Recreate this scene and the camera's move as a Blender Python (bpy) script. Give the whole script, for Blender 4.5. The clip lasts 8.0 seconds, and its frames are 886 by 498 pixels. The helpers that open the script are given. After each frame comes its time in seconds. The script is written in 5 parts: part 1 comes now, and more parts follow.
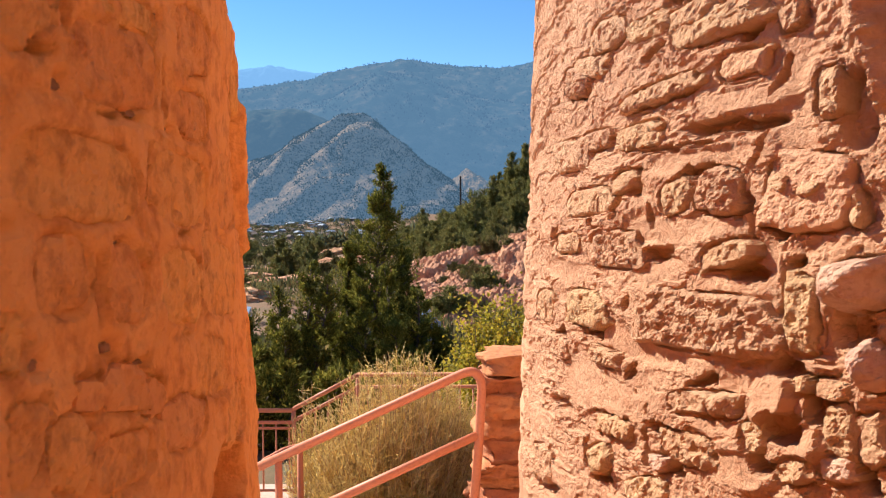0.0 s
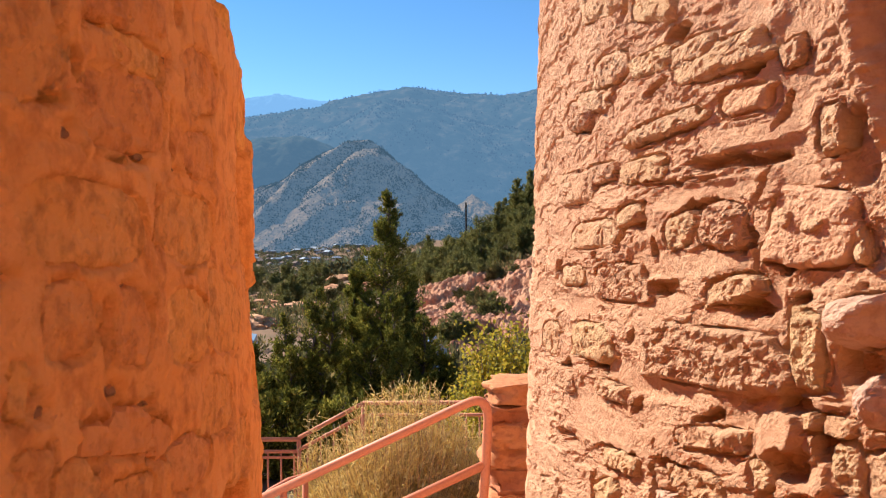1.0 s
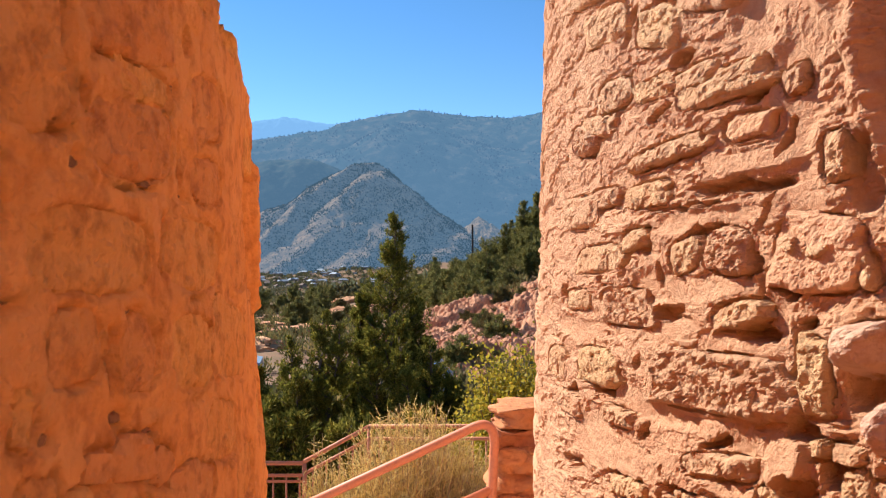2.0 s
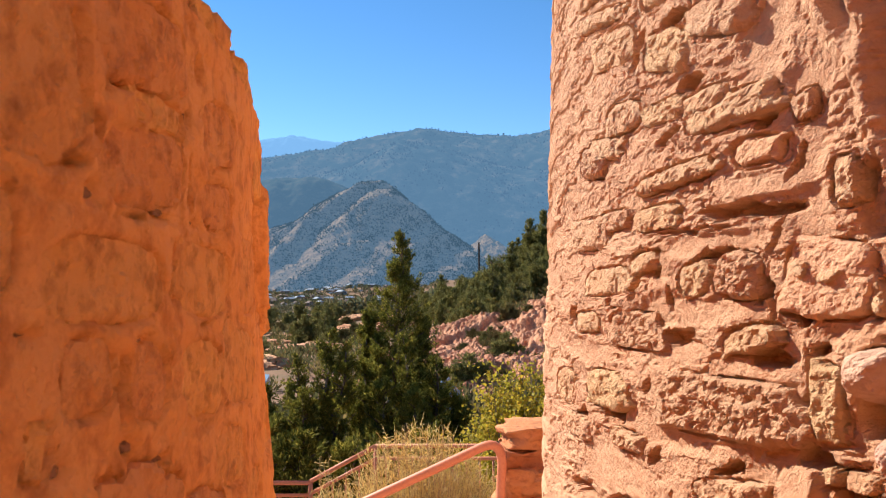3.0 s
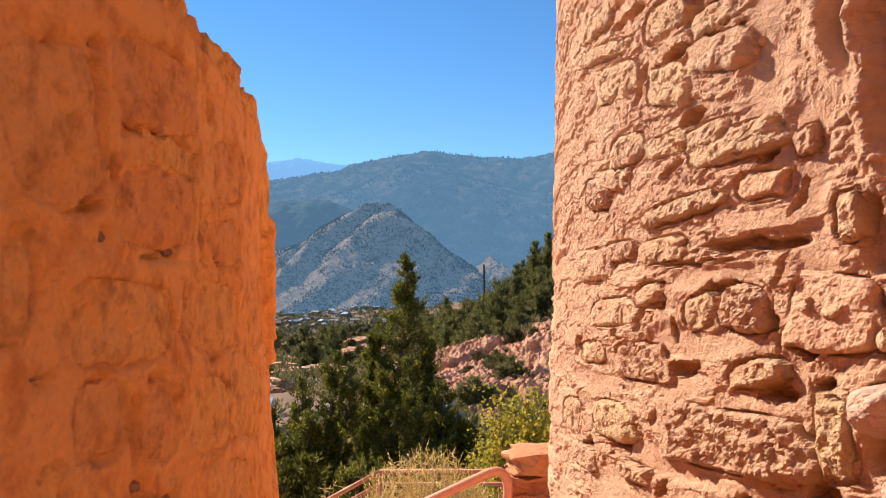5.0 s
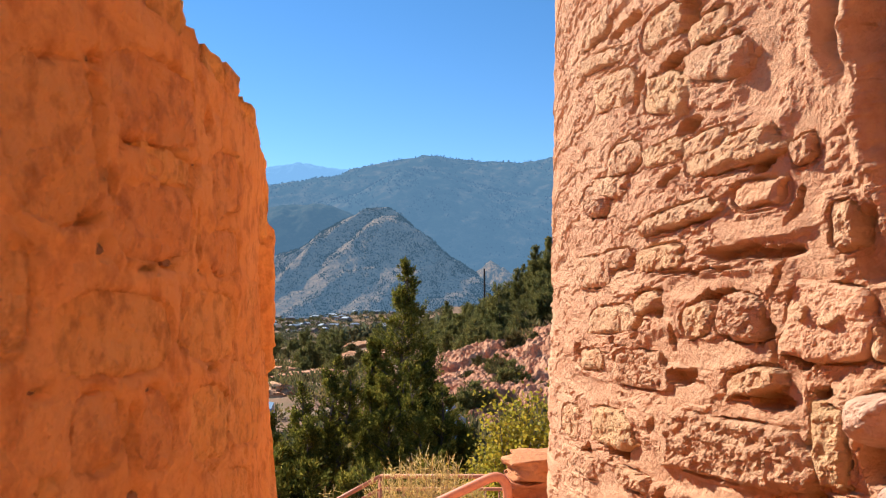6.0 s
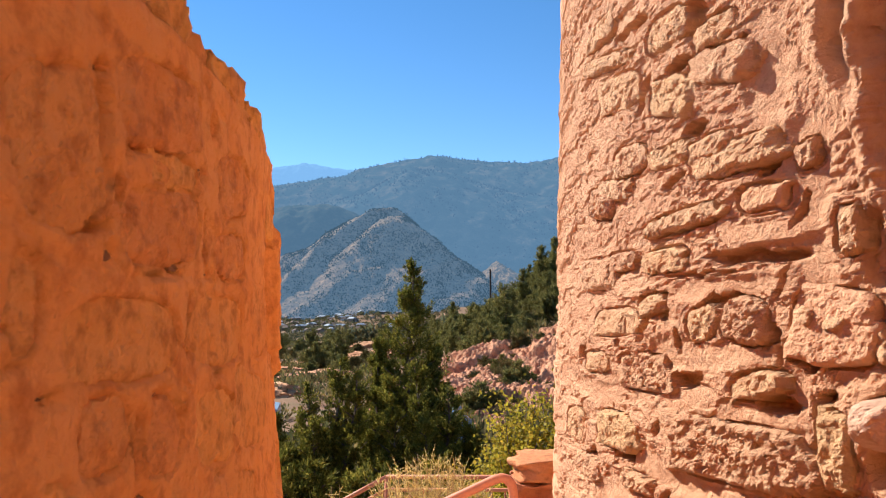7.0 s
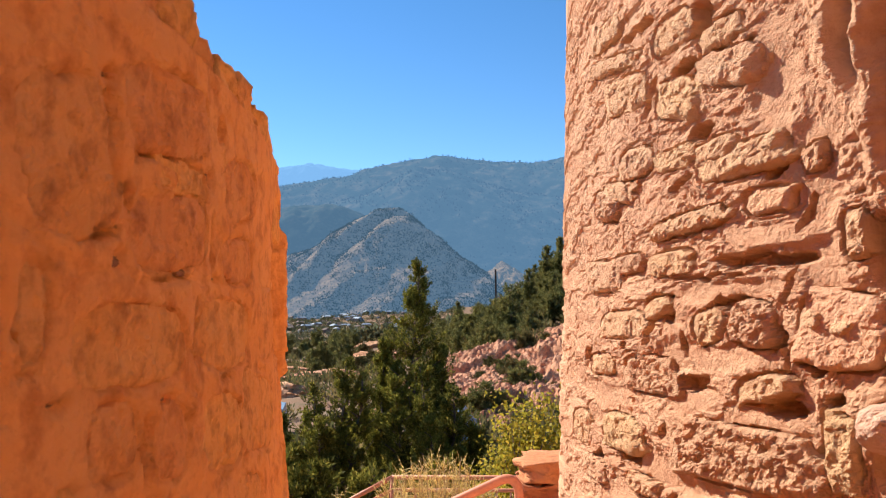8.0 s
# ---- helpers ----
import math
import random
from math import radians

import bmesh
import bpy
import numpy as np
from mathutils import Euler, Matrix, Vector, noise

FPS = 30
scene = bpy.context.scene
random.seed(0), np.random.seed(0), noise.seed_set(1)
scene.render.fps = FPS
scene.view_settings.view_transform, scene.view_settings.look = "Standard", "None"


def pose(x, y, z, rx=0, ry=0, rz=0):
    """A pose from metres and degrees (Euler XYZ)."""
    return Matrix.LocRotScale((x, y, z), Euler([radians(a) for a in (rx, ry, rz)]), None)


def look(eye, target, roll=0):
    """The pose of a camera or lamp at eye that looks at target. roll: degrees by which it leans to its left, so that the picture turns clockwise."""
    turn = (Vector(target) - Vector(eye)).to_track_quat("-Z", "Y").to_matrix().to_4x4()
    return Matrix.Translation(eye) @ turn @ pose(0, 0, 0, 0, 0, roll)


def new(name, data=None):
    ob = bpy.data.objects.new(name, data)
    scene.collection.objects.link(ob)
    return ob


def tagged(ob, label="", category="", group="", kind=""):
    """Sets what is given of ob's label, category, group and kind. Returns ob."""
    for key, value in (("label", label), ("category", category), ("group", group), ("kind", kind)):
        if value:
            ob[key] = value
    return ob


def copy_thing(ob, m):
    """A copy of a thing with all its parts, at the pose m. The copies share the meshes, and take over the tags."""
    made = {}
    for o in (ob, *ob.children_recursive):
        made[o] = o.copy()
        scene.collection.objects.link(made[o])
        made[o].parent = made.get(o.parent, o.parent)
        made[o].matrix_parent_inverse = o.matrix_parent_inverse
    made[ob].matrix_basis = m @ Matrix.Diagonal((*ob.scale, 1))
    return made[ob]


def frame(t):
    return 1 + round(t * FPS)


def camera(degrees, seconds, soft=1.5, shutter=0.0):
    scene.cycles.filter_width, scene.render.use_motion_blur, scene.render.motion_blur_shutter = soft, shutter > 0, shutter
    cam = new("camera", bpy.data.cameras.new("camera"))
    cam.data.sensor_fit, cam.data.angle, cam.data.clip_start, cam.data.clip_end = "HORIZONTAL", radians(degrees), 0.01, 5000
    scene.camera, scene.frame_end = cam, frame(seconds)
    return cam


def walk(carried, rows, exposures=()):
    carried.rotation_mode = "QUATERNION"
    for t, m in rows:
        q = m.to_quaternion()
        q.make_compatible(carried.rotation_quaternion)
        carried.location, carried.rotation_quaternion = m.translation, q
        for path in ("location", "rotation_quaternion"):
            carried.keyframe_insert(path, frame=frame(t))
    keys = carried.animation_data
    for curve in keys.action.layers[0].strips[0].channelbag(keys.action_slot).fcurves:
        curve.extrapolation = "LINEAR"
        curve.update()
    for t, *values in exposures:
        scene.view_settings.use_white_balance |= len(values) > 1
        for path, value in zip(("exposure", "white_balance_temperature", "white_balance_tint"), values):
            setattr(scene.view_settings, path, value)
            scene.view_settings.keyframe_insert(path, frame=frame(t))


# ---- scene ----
# camera and its walk
cam = camera(61.5, 8.0, soft=1.1)
cam.data.dof.use_dof = True
cam.data.dof.focus_distance = 2.2
cam.data.dof.aperture_fstop = 18.0
PATH = [
    (0, (0.0000, 0.0000, 1.6000), (-0.0027, 2.6973, 1.4880), -0.2),
    (0.5, (0.0013, -0.0014, 1.6081), (-0.0149, 2.6973, 1.5460), -0.3),
    (1, (0.0013, -0.0027, 1.6122), (-0.0216, 2.6973, 1.5946), -0.4),
    (1.5, (0.0040, -0.0041, 1.6135), (-0.0297, 2.6959, 1.6378), -0.4),
    (3, (0.0000, -0.0054, 1.6243), (-0.0689, 2.6905, 1.7512), -0.4),
    (3.5, (-0.0014, -0.0081, 1.6284), (-0.0797, 2.6865, 1.7809), -0.4),
    (4, (-0.0014, -0.0094, 1.6297), (-0.0864, 2.6825, 1.8066), -0.4),
    (4.5, (-0.0014, -0.0121, 1.6338), (-0.0878, 2.6797, 1.8282), -0.4),
    (6, (0.0027, -0.0189, 1.6432), (-0.0851, 2.6703, 1.8660), -0.4),
    (6.5, (0.0040, -0.0202, 1.6445), (-0.0918, 2.6690, 1.8700), -0.4),
    (7, (0.0040, -0.0216, 1.6472), (-0.1053, 2.6676, 1.8714), -0.4),
    (7.5, (0.0040, -0.0216, 1.6500), (-0.1161, 2.6663, 1.8741), -0.3),
    (8, (0.0027, -0.0229, 1.6513), (-0.1255, 2.6649, 1.8754), -0.4),
]
walk(cam, [(t, look(e, g, r)) for t, e, g, r in PATH])

# sky, sun, exposure
SUN_AZ, SUN_EL = radians(-50), radians(38)
world = bpy.data.worlds.new("sky")
scene.world = world
world.use_nodes = True
sky = world.node_tree.nodes.new("ShaderNodeTexSky")
sky.sky_type, sky.sun_disc = "NISHITA", False
sky.sun_elevation, sky.sun_rotation = SUN_EL, SUN_AZ % (2 * math.pi)
sky.air_density, sky.dust_density, sky.ozone_density, sky.altitude = 1.0, 0.0, 1.0, 1900
bg = world.node_tree.nodes["Background"]
bg.inputs["Strength"].default_value = 0.079
deep = world.node_tree.nodes.new("ShaderNodeHueSaturation")
deep.inputs["Saturation"].default_value = 1.3
world.node_tree.links.new(sky.outputs["Color"], deep.inputs["Color"])
world.node_tree.links.new(deep.outputs["Color"], bg.inputs["Color"])
sun_way = Vector((math.sin(SUN_AZ) * math.cos(SUN_EL), math.cos(SUN_AZ) * math.cos(SUN_EL), math.sin(SUN_EL)))
sun = new("sun", bpy.data.lights.new("sun", "SUN"))
sun.data.energy, sun.data.angle, sun.data.color = 4.7, radians(0.53), (1.0, 0.91, 0.79)
sun.matrix_world = look(sun_way * 40, (0, 0, 0))
scene.view_settings.exposure = 1.22


# ---- number helpers ----
def smooth(e0, e1, x):
    t = np.clip((np.asarray(x, float) - e0) / (e1 - e0), 0, 1)
    return t * t * (3 - 2 * t)


def vnoise(x, y, seed=0):
    """Value noise between -1 and 1 on arrays."""
    x, y = np.broadcast_arrays(np.asarray(x, float), np.asarray(y, float))
    xi, yi = np.floor(x), np.floor(y)
    fx, fy = x - xi, y - yi
    xi, yi = xi.astype(np.int64), yi.astype(np.int64)

    def h(a, b):
        k = (a * 374761393 + b * 668265263 + seed * 974634777) & 0xFFFFFFFF
        k = ((k ^ (k >> 13)) * 1274126177) & 0xFFFFFFFF
        k = ((k ^ (k >> 16)) * 2246822519) & 0xFFFFFFFF
        return ((k ^ (k >> 15)) & 0xFFFFFF) / 8388607.5 - 1
    u, v = fx ** 3 * (fx * (fx * 6 - 15) + 10), fy ** 3 * (fy * (fy * 6 - 15) + 10)
    a, b, c, d = h(xi, yi), h(xi + 1, yi), h(xi, yi + 1), h(xi + 1, yi + 1)
    return a + (b - a) * u + (c - a) * v + (a - b - c + d) * u * v


def fbm(x, y, octaves=4, seed=0, gain=0.5):
    out, amp, tot = 0.0, 1.0, 0.0
    for o in range(octaves):
        ca, sa = math.cos(0.6 * o), math.sin(0.6 * o)
        out = out + amp * vnoise((x * ca - y * sa) * 2 ** o, (x * sa + y * ca) * 2 ** o, seed + o)
        tot += amp
        amp *= gain
    return out / tot


def cells(x, y, seed=0):
    """Irregular cells of size 1: distance to the joint and a number per cell."""
    xi, yi = np.floor(x).astype(np.int64), np.floor(y).astype(np.int64)
    d1, d2, idn = np.full(x.shape, 9.0), np.full(x.shape, 9.0), np.zeros(x.shape)
    for i in (-1, 0, 1):
        for j in (-1, 0, 1):
            cx, cy = xi + i, yi + j
            px = cx + 0.5 + 0.42 * vnoise(cx * 1.0, cy * 1.0, seed) + 0.5 * (cy % 2)
            py = cy + 0.5 + 0.3 * vnoise(cx * 1.0, cy * 1.0, seed + 7)
            d = np.hypot(x - px, y - py)
            idd = vnoise(cx * 1.0, cy * 1.0, seed + 13)
            near = d < d1
            d2 = np.where(near, d1, np.minimum(d2, d))
            idn = np.where(near, idd, idn)
            d1 = np.where(near, d, d1)
    return d2 - d1, idn


def grid_faces(rows, cols, loop=False, base=0):
    a = np.arange(rows * cols).reshape(rows, cols) + base
    if loop:
        a = np.concatenate([a, a[:, :1]], 1)
    return np.stack([a[:-1, :-1], a[:-1, 1:], a[1:, 1:], a[1:, :-1]], -1).reshape(-1, 4)


def mesh(name, verts, faces, mat, parent=None, label="", soft=False):
    """One mesh object from arrays of corners and of faces."""
    me = bpy.data.meshes.new(name)
    verts = np.asarray(verts, np.float32).reshape(-1, 3)
    me.from_pydata(verts.tolist(), [], faces.tolist() if hasattr(faces, "tolist") else faces)
    me.materials.append(mat)
    if soft:
        me.polygons.foreach_set("use_smooth", [True] * len(me.polygons))
    me.update()
    return attach(name, me, parent, label)


def attach(name, me, parent=None, label=""):
    ob = new(name, me)
    if parent is not None:
        ob.parent = parent
    return tagged(ob, label)


def part(name, bm, mat, parent=None, label="", soft=False):
    """Links a bmesh as one mesh object."""
    me = bpy.data.meshes.new(name)
    bm.to_mesh(me)
    bm.free()
    me.materials.append(mat)
    if soft:
        me.polygons.foreach_set("use_smooth", [True] * len(me.polygons))
    return attach(name, me, parent, label)


def holder(name, place, label, category, group="", kind=""):
    ob = new(name)
    ob.empty_display_size = 0.1
    ob.location = place
    return tagged(ob, label, category, group, kind)


# ---- materials ----
def shader(name):
    m = bpy.data.materials.new(name)
    m.use_nodes = True
    nt = m.node_tree
    return m, nt, nt.nodes["Principled BSDF"]


def node(nt, kind, **inputs):
    n = nt.nodes.new(kind)
    for k, v in inputs.items():
        n.inputs[k.replace("_", " ")].default_value = v
    return n


def noise_node(nt, vec, scale, detail=6.0, rough=0.6, lo=0.35, hi=0.65):
    n = node(nt, "ShaderNodeTexNoise", Scale=scale, Detail=detail, Roughness=rough)
    nt.links.new(vec, n.inputs["Vector"])
    r = nt.nodes.new("ShaderNodeMapRange")
    r.inputs["From Min"].default_value, r.inputs["From Max"].default_value = lo, hi
    nt.links.new(n.outputs["Fac"], r.inputs["Value"])
    return r.outputs["Result"], n.outputs["Fac"]


def mix_node(nt, fac, a, b):
    m = nt.nodes.new("ShaderNodeMix")
    m.data_type = "RGBA"
    for sock, val in ((m.inputs[0], fac), (m.inputs[6], a), (m.inputs[7], b)):
        if isinstance(val, (int, float)):
            sock.default_value = val
        elif isinstance(val, tuple):
            sock.default_value = (*val, 1)
        else:
            nt.links.new(val, sock)
    return m.outputs[2]


def earth(name, a, b, c, s1, s2, bump=0.4, dist=0.004, fine=180.0, rough=0.9, vary=0.0, haze_glow=None):
    """Stone, soil or plaster: two colours by a broad noise, a third by a fine one, grain as bump. Far land also gets
    haze as emission.
    """
    m, nt, bs = shader(name)
    pos = nt.nodes.new("ShaderNodeNewGeometry").outputs["Position"]
    f1, _ = noise_node(nt, pos, s1)
    f2, _ = noise_node(nt, pos, s2, 8, 0.65, 0.48, 0.72)
    col = mix_node(nt, f2, mix_node(nt, f1, a, b), c)
    if vary:
        info = nt.nodes.new("ShaderNodeObjectInfo")
        hsv = nt.nodes.new("ShaderNodeHueSaturation")
        for sock, lo, hi in (("Value", 1 - vary, 1 + vary), ("Hue", 0.5 - 0.006, 0.5 + 0.006)):
            r = nt.nodes.new("ShaderNodeMapRange")
            r.inputs["To Min"].default_value, r.inputs["To Max"].default_value = lo, hi
            nt.links.new(info.outputs["Random"], r.inputs["Value"])
            nt.links.new(r.outputs["Result"], hsv.inputs[sock])
        nt.links.new(col, hsv.inputs["Color"])
        col = hsv.outputs["Color"]
    nt.links.new(col, bs.inputs["Base Color"])
    bs.inputs["Roughness"].default_value = rough
    bs.inputs["Specular IOR Level"].default_value = 0.2
    _, g1 = noise_node(nt, pos, fine, 6, 0.7)
    _, g2 = noise_node(nt, pos, fine * 0.3, 4, 0.6)
    under = nt.nodes.new("ShaderNodeBump")
    under.inputs["Strength"].default_value, under.inputs["Distance"].default_value = bump * 0.6, dist * 2
    nt.links.new(g2, under.inputs["Height"])
    bp = nt.nodes.new("ShaderNodeBump")
    bp.inputs["Strength"].default_value, bp.inputs["Distance"].default_value = bump, dist
    nt.links.new(g1, bp.inputs["Height"])
    nt.links.new(under.outputs["Normal"], bp.inputs["Normal"])
    nt.links.new(bp.outputs["Normal"], bs.inputs["Normal"])
    # distance haze, put in as a bluish emission
    if haze_glow:
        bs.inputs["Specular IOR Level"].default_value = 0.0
        bs.inputs["Emission Color"].default_value = (*haze_glow[:3], 1)
        bs.inputs["Emission Strength"].default_value = haze_glow[3]
    return m


def leafy(name, a, b, c, lets=0.25):
    """Foliage: three colours by leaf, some light let through."""
    m, nt, bs = shader(name)
    geo = nt.nodes.new("ShaderNodeNewGeometry")
    f1, _ = noise_node(nt, geo.outputs["Position"], 1.3, 3)
    ramp = nt.nodes.new("ShaderNodeMapRange")
    ramp.inputs["From Min"].default_value, ramp.inputs["From Max"].default_value = 0.55, 1.0
    nt.links.new(geo.outputs["Random Per Island"], ramp.inputs["Value"])
    col = mix_node(nt, ramp.outputs["Result"], mix_node(nt, f1, a, b), c)
    nt.links.new(col, bs.inputs["Base Color"])
    bs.inputs["Roughness"].default_value = 0.65
    bs.inputs["Specular IOR Level"].default_value = 0.12
    tr = nt.nodes.new("ShaderNodeBsdfTranslucent")
    nt.links.new(col, tr.inputs["Color"])
    mx = nt.nodes.new("ShaderNodeMixShader")
    mx.inputs[0].default_value = lets
    nt.links.new(bs.outputs[0], mx.inputs[1])
    nt.links.new(tr.outputs[0], mx.inputs[2])
    nt.links.new(mx.outputs[0], nt.nodes["Material Output"].inputs["Surface"])
    return m


M_MORTAR = earth("adobe_mortar", (0.555, 0.305, 0.178), (0.61, 0.355, 0.212), (0.47, 0.235, 0.13), 7, 38, 1.0, 0.004, 300)
M_STONE = earth("tan_sandstone", (0.605, 0.35, 0.195), (0.66, 0.41, 0.238), (0.51, 0.275, 0.152), 9, 50, 1.0, 0.005, 300, vary=0.05)
M_FLAT = earth("smooth_sandstone", (0.575, 0.33, 0.188), (0.63, 0.37, 0.22), (0.50, 0.268, 0.148), 9, 50, 0.8, 0.004, 300, vary=0.03)
M_PINK = earth("pink_sandstone", (0.66, 0.43, 0.31), (0.60, 0.365, 0.255), (0.50, 0.28, 0.19), 9, 60, 1.0, 0.004, 260, vary=0.04)
M_OLIVE = earth("olive_sandstone", (0.58, 0.36, 0.19), (0.62, 0.385, 0.21), (0.47, 0.28, 0.15), 14, 60, 1.0, 0.005, 260, vary=0.05)
M_PLASTER = earth("adobe_plaster", (0.90, 0.375, 0.10), (0.93, 0.435, 0.14), (0.60, 0.205, 0.05), 8, 30, 1.0, 0.006, 110)
M_PLASTER_STONE = earth("plastered_sandstone", (0.90, 0.395, 0.11), (0.93, 0.455, 0.15), (0.54, 0.20, 0.055), 12, 36, 1.0, 0.007, 120, vary=0.05)
M_CHINK = earth("dark_chinking_stone", (0.30, 0.15, 0.075), (0.36, 0.18, 0.085), (0.22, 0.11, 0.06), 30, 90, 0.5, 0.002, 200)
# low wall's sandstone, shade put into the colour: darker and redder
M_SHADED = earth("shaded_red_sandstone", (0.44, 0.16, 0.07), (0.52, 0.215, 0.10), (0.30, 0.105, 0.05), 6, 24, 1.0, 0.008, 70, vary=0.18)
M_PAINT = earth("terracotta_paint", (0.56, 0.205, 0.11), (0.58, 0.225, 0.125), (0.48, 0.17, 0.09), 12, 70, 0.05, 0.001, 90, rough=0.5)
M_SLAB = earth("pink_concrete", (0.52, 0.37, 0.29), (0.56, 0.41, 0.33), (0.44, 0.29, 0.22), 3, 25, 0.3, 0.003, 120)
M_SOIL = earth("red_soil", (0.19, 0.095, 0.055), (0.17, 0.11, 0.06), (0.10, 0.085, 0.04), 0.12, 0.9, 0.6, 0.05, 3.0)
M_REDROCK = earth("red_rock", (0.56, 0.265, 0.13), (0.66, 0.36, 0.20), (0.30, 0.125, 0.065), 0.7, 2.4, 1.0, 0.10, 6.0, vary=0.06)
M_BARK = earth("grey_bark", (0.13, 0.09, 0.065), (0.17, 0.125, 0.09), (0.08, 0.055, 0.04), 6, 40, 0.8, 0.01, 60)
M_JUNIPER = leafy("juniper_green", (0.09, 0.096, 0.018), (0.195, 0.19, 0.034), (0.46, 0.39, 0.08), 0.45)
M_PINE = leafy("hill_pine_green", (0.13, 0.145, 0.052), (0.215, 0.205, 0.07), (0.40, 0.33, 0.115), 0.45)
M_OAK = leafy("oak_leaf_yellow_green", (0.23, 0.205, 0.025), (0.42, 0.33, 0.035), (0.56, 0.38, 0.05), 0.45)
M_TOWNTREE = leafy("autumn_valley_tree", (0.10, 0.13, 0.09), (0.18, 0.18, 0.10), (0.30, 0.22, 0.09), 0.3)
M_DRY = leafy("dry_rabbitbrush", (0.70, 0.54, 0.19), (0.78, 0.61, 0.26), (0.85, 0.72, 0.40), 0.5)
M_TWIG = earth("brown_twig", (0.42, 0.27, 0.13), (0.48, 0.32, 0.17), (0.32, 0.20, 0.10), 10, 60, 0.2, 0.002, 90)
# far hills and ranges: bluish colour and emission stand in for haze
M_HILL = earth("scrub_hill", (0.235, 0.152, 0.09), (0.115, 0.088, 0.06), (0.035, 0.038, 0.03), 0.05, 0.16, 0.8, 8, 0.2, haze_glow=(0.22, 0.40, 0.62, 0.165))
M_SHOULDER = earth("wooded_hill", (0.02, 0.03, 0.028), (0.032, 0.04, 0.034), (0.07, 0.06, 0.045), 0.012, 0.05, 0.4, 6, 0.06, haze_glow=(0.18, 0.37, 0.60, 0.19))
M_RANGE = earth("forested_range", (0.008, 0.014, 0.016), (0.018, 0.025, 0.025), (0.085, 0.066, 0.048), 0.004, 0.016, 0.4, 14, 0.05, haze_glow=(0.18, 0.37, 0.60, 0.25))
M_FAR = earth("far_mountain", (0.02, 0.04, 0.06), (0.025, 0.045, 0.065), (0.03, 0.05, 0.07), 0.001, 0.004, 0.2, 10, 0.02, haze_glow=(0.23, 0.50, 0.88, 0.42))
# far pines carry the same haze as blue emission
M_HILLTREE = leafy("hazed_hill_pine", (0.02, 0.032, 0.026), (0.028, 0.04, 0.03), (0.06, 0.06, 0.035), 0.2)
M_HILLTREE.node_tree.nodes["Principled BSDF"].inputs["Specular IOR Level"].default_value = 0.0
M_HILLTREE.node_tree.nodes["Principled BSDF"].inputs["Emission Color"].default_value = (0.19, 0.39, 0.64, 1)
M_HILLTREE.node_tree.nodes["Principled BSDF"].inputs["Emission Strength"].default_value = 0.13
M_RANGETREE = leafy("hazed_range_pine", (0.005, 0.01, 0.012), (0.008, 0.014, 0.016), (0.02, 0.02, 0.018), 0.1)
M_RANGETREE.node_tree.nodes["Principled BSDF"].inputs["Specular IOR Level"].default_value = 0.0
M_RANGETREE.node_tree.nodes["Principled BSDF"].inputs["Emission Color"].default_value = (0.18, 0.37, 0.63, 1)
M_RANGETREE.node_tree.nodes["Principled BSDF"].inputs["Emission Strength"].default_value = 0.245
M_SCRUB = leafy("hillside_scrub", (0.09, 0.10, 0.04), (0.16, 0.13, 0.055), (0.28, 0.20, 0.08), 0.35)
M_DULL = earth("dull_brown_sandstone", (0.64, 0.27, 0.085), (0.72, 0.33, 0.11), (0.46, 0.18, 0.06), 14, 50, 0.5, 0.003, 140)
M_POLE = earth("tarred_wood", (0.045, 0.035, 0.03), (0.06, 0.045, 0.035), (0.03, 0.025, 0.02), 3, 20, 0.4, 0.004, 40)


# ---- the land ----
def land(x, y):
    """Height of the ground: a terrace, a slope, a hill with red banks, the valley."""
    x, y = np.asarray(x, float), np.asarray(y, float)
    z = -1.08 * smooth(3.9, 5.4, y) - 1.12 * smooth(7.4, 14, y) - 1.7 * smooth(15, 45, y)
    z = z - 20 * smooth(120, 420, y) - 6 * smooth(300, 900, y) + 36 * smooth(900, 1600, y)
    hill = 14 / (1 + np.exp(-np.clip((x - 7) / 5.5, -30, 30))) * smooth(15, 50, y) * (1 - smooth(110, 320, y))
    side = 18 * smooth(20, 90, x) * (1 - smooth(200, 500, y)) - 10 * smooth(25, 80, -x) * smooth(-5, 40, y)
    lumps = fbm(x / 9, y / 9, 4, 3) * 0.9 * smooth(16, 40, y) + fbm(x / 160, y / 160, 3, 5) * 9 * smooth(200, 700, np.hypot(x, y))
    return z + hill + side * smooth(16, 40, y) + lumps


def build_ground():
    n = 420
    a = np.linspace(-1, 1, n)
    k = 1.6
    x = np.sinh(a * math.asinh(4900 / k)) * k
    y = x + 4.0
    gx, gy = np.meshgrid(x, y)
    v = np.stack([gx, gy, land(gx, gy) - 0.02], -1)
    g = mesh("ground", v, grid_faces(n, n), M_SOIL, soft=True)
    tagged(g, "red soil hillside sloping down to the valley", "ground", kind="structure")


build_ground()


def profile(points, x):
    return np.interp(x, [p[0] for p in points], [p[1] for p in points])


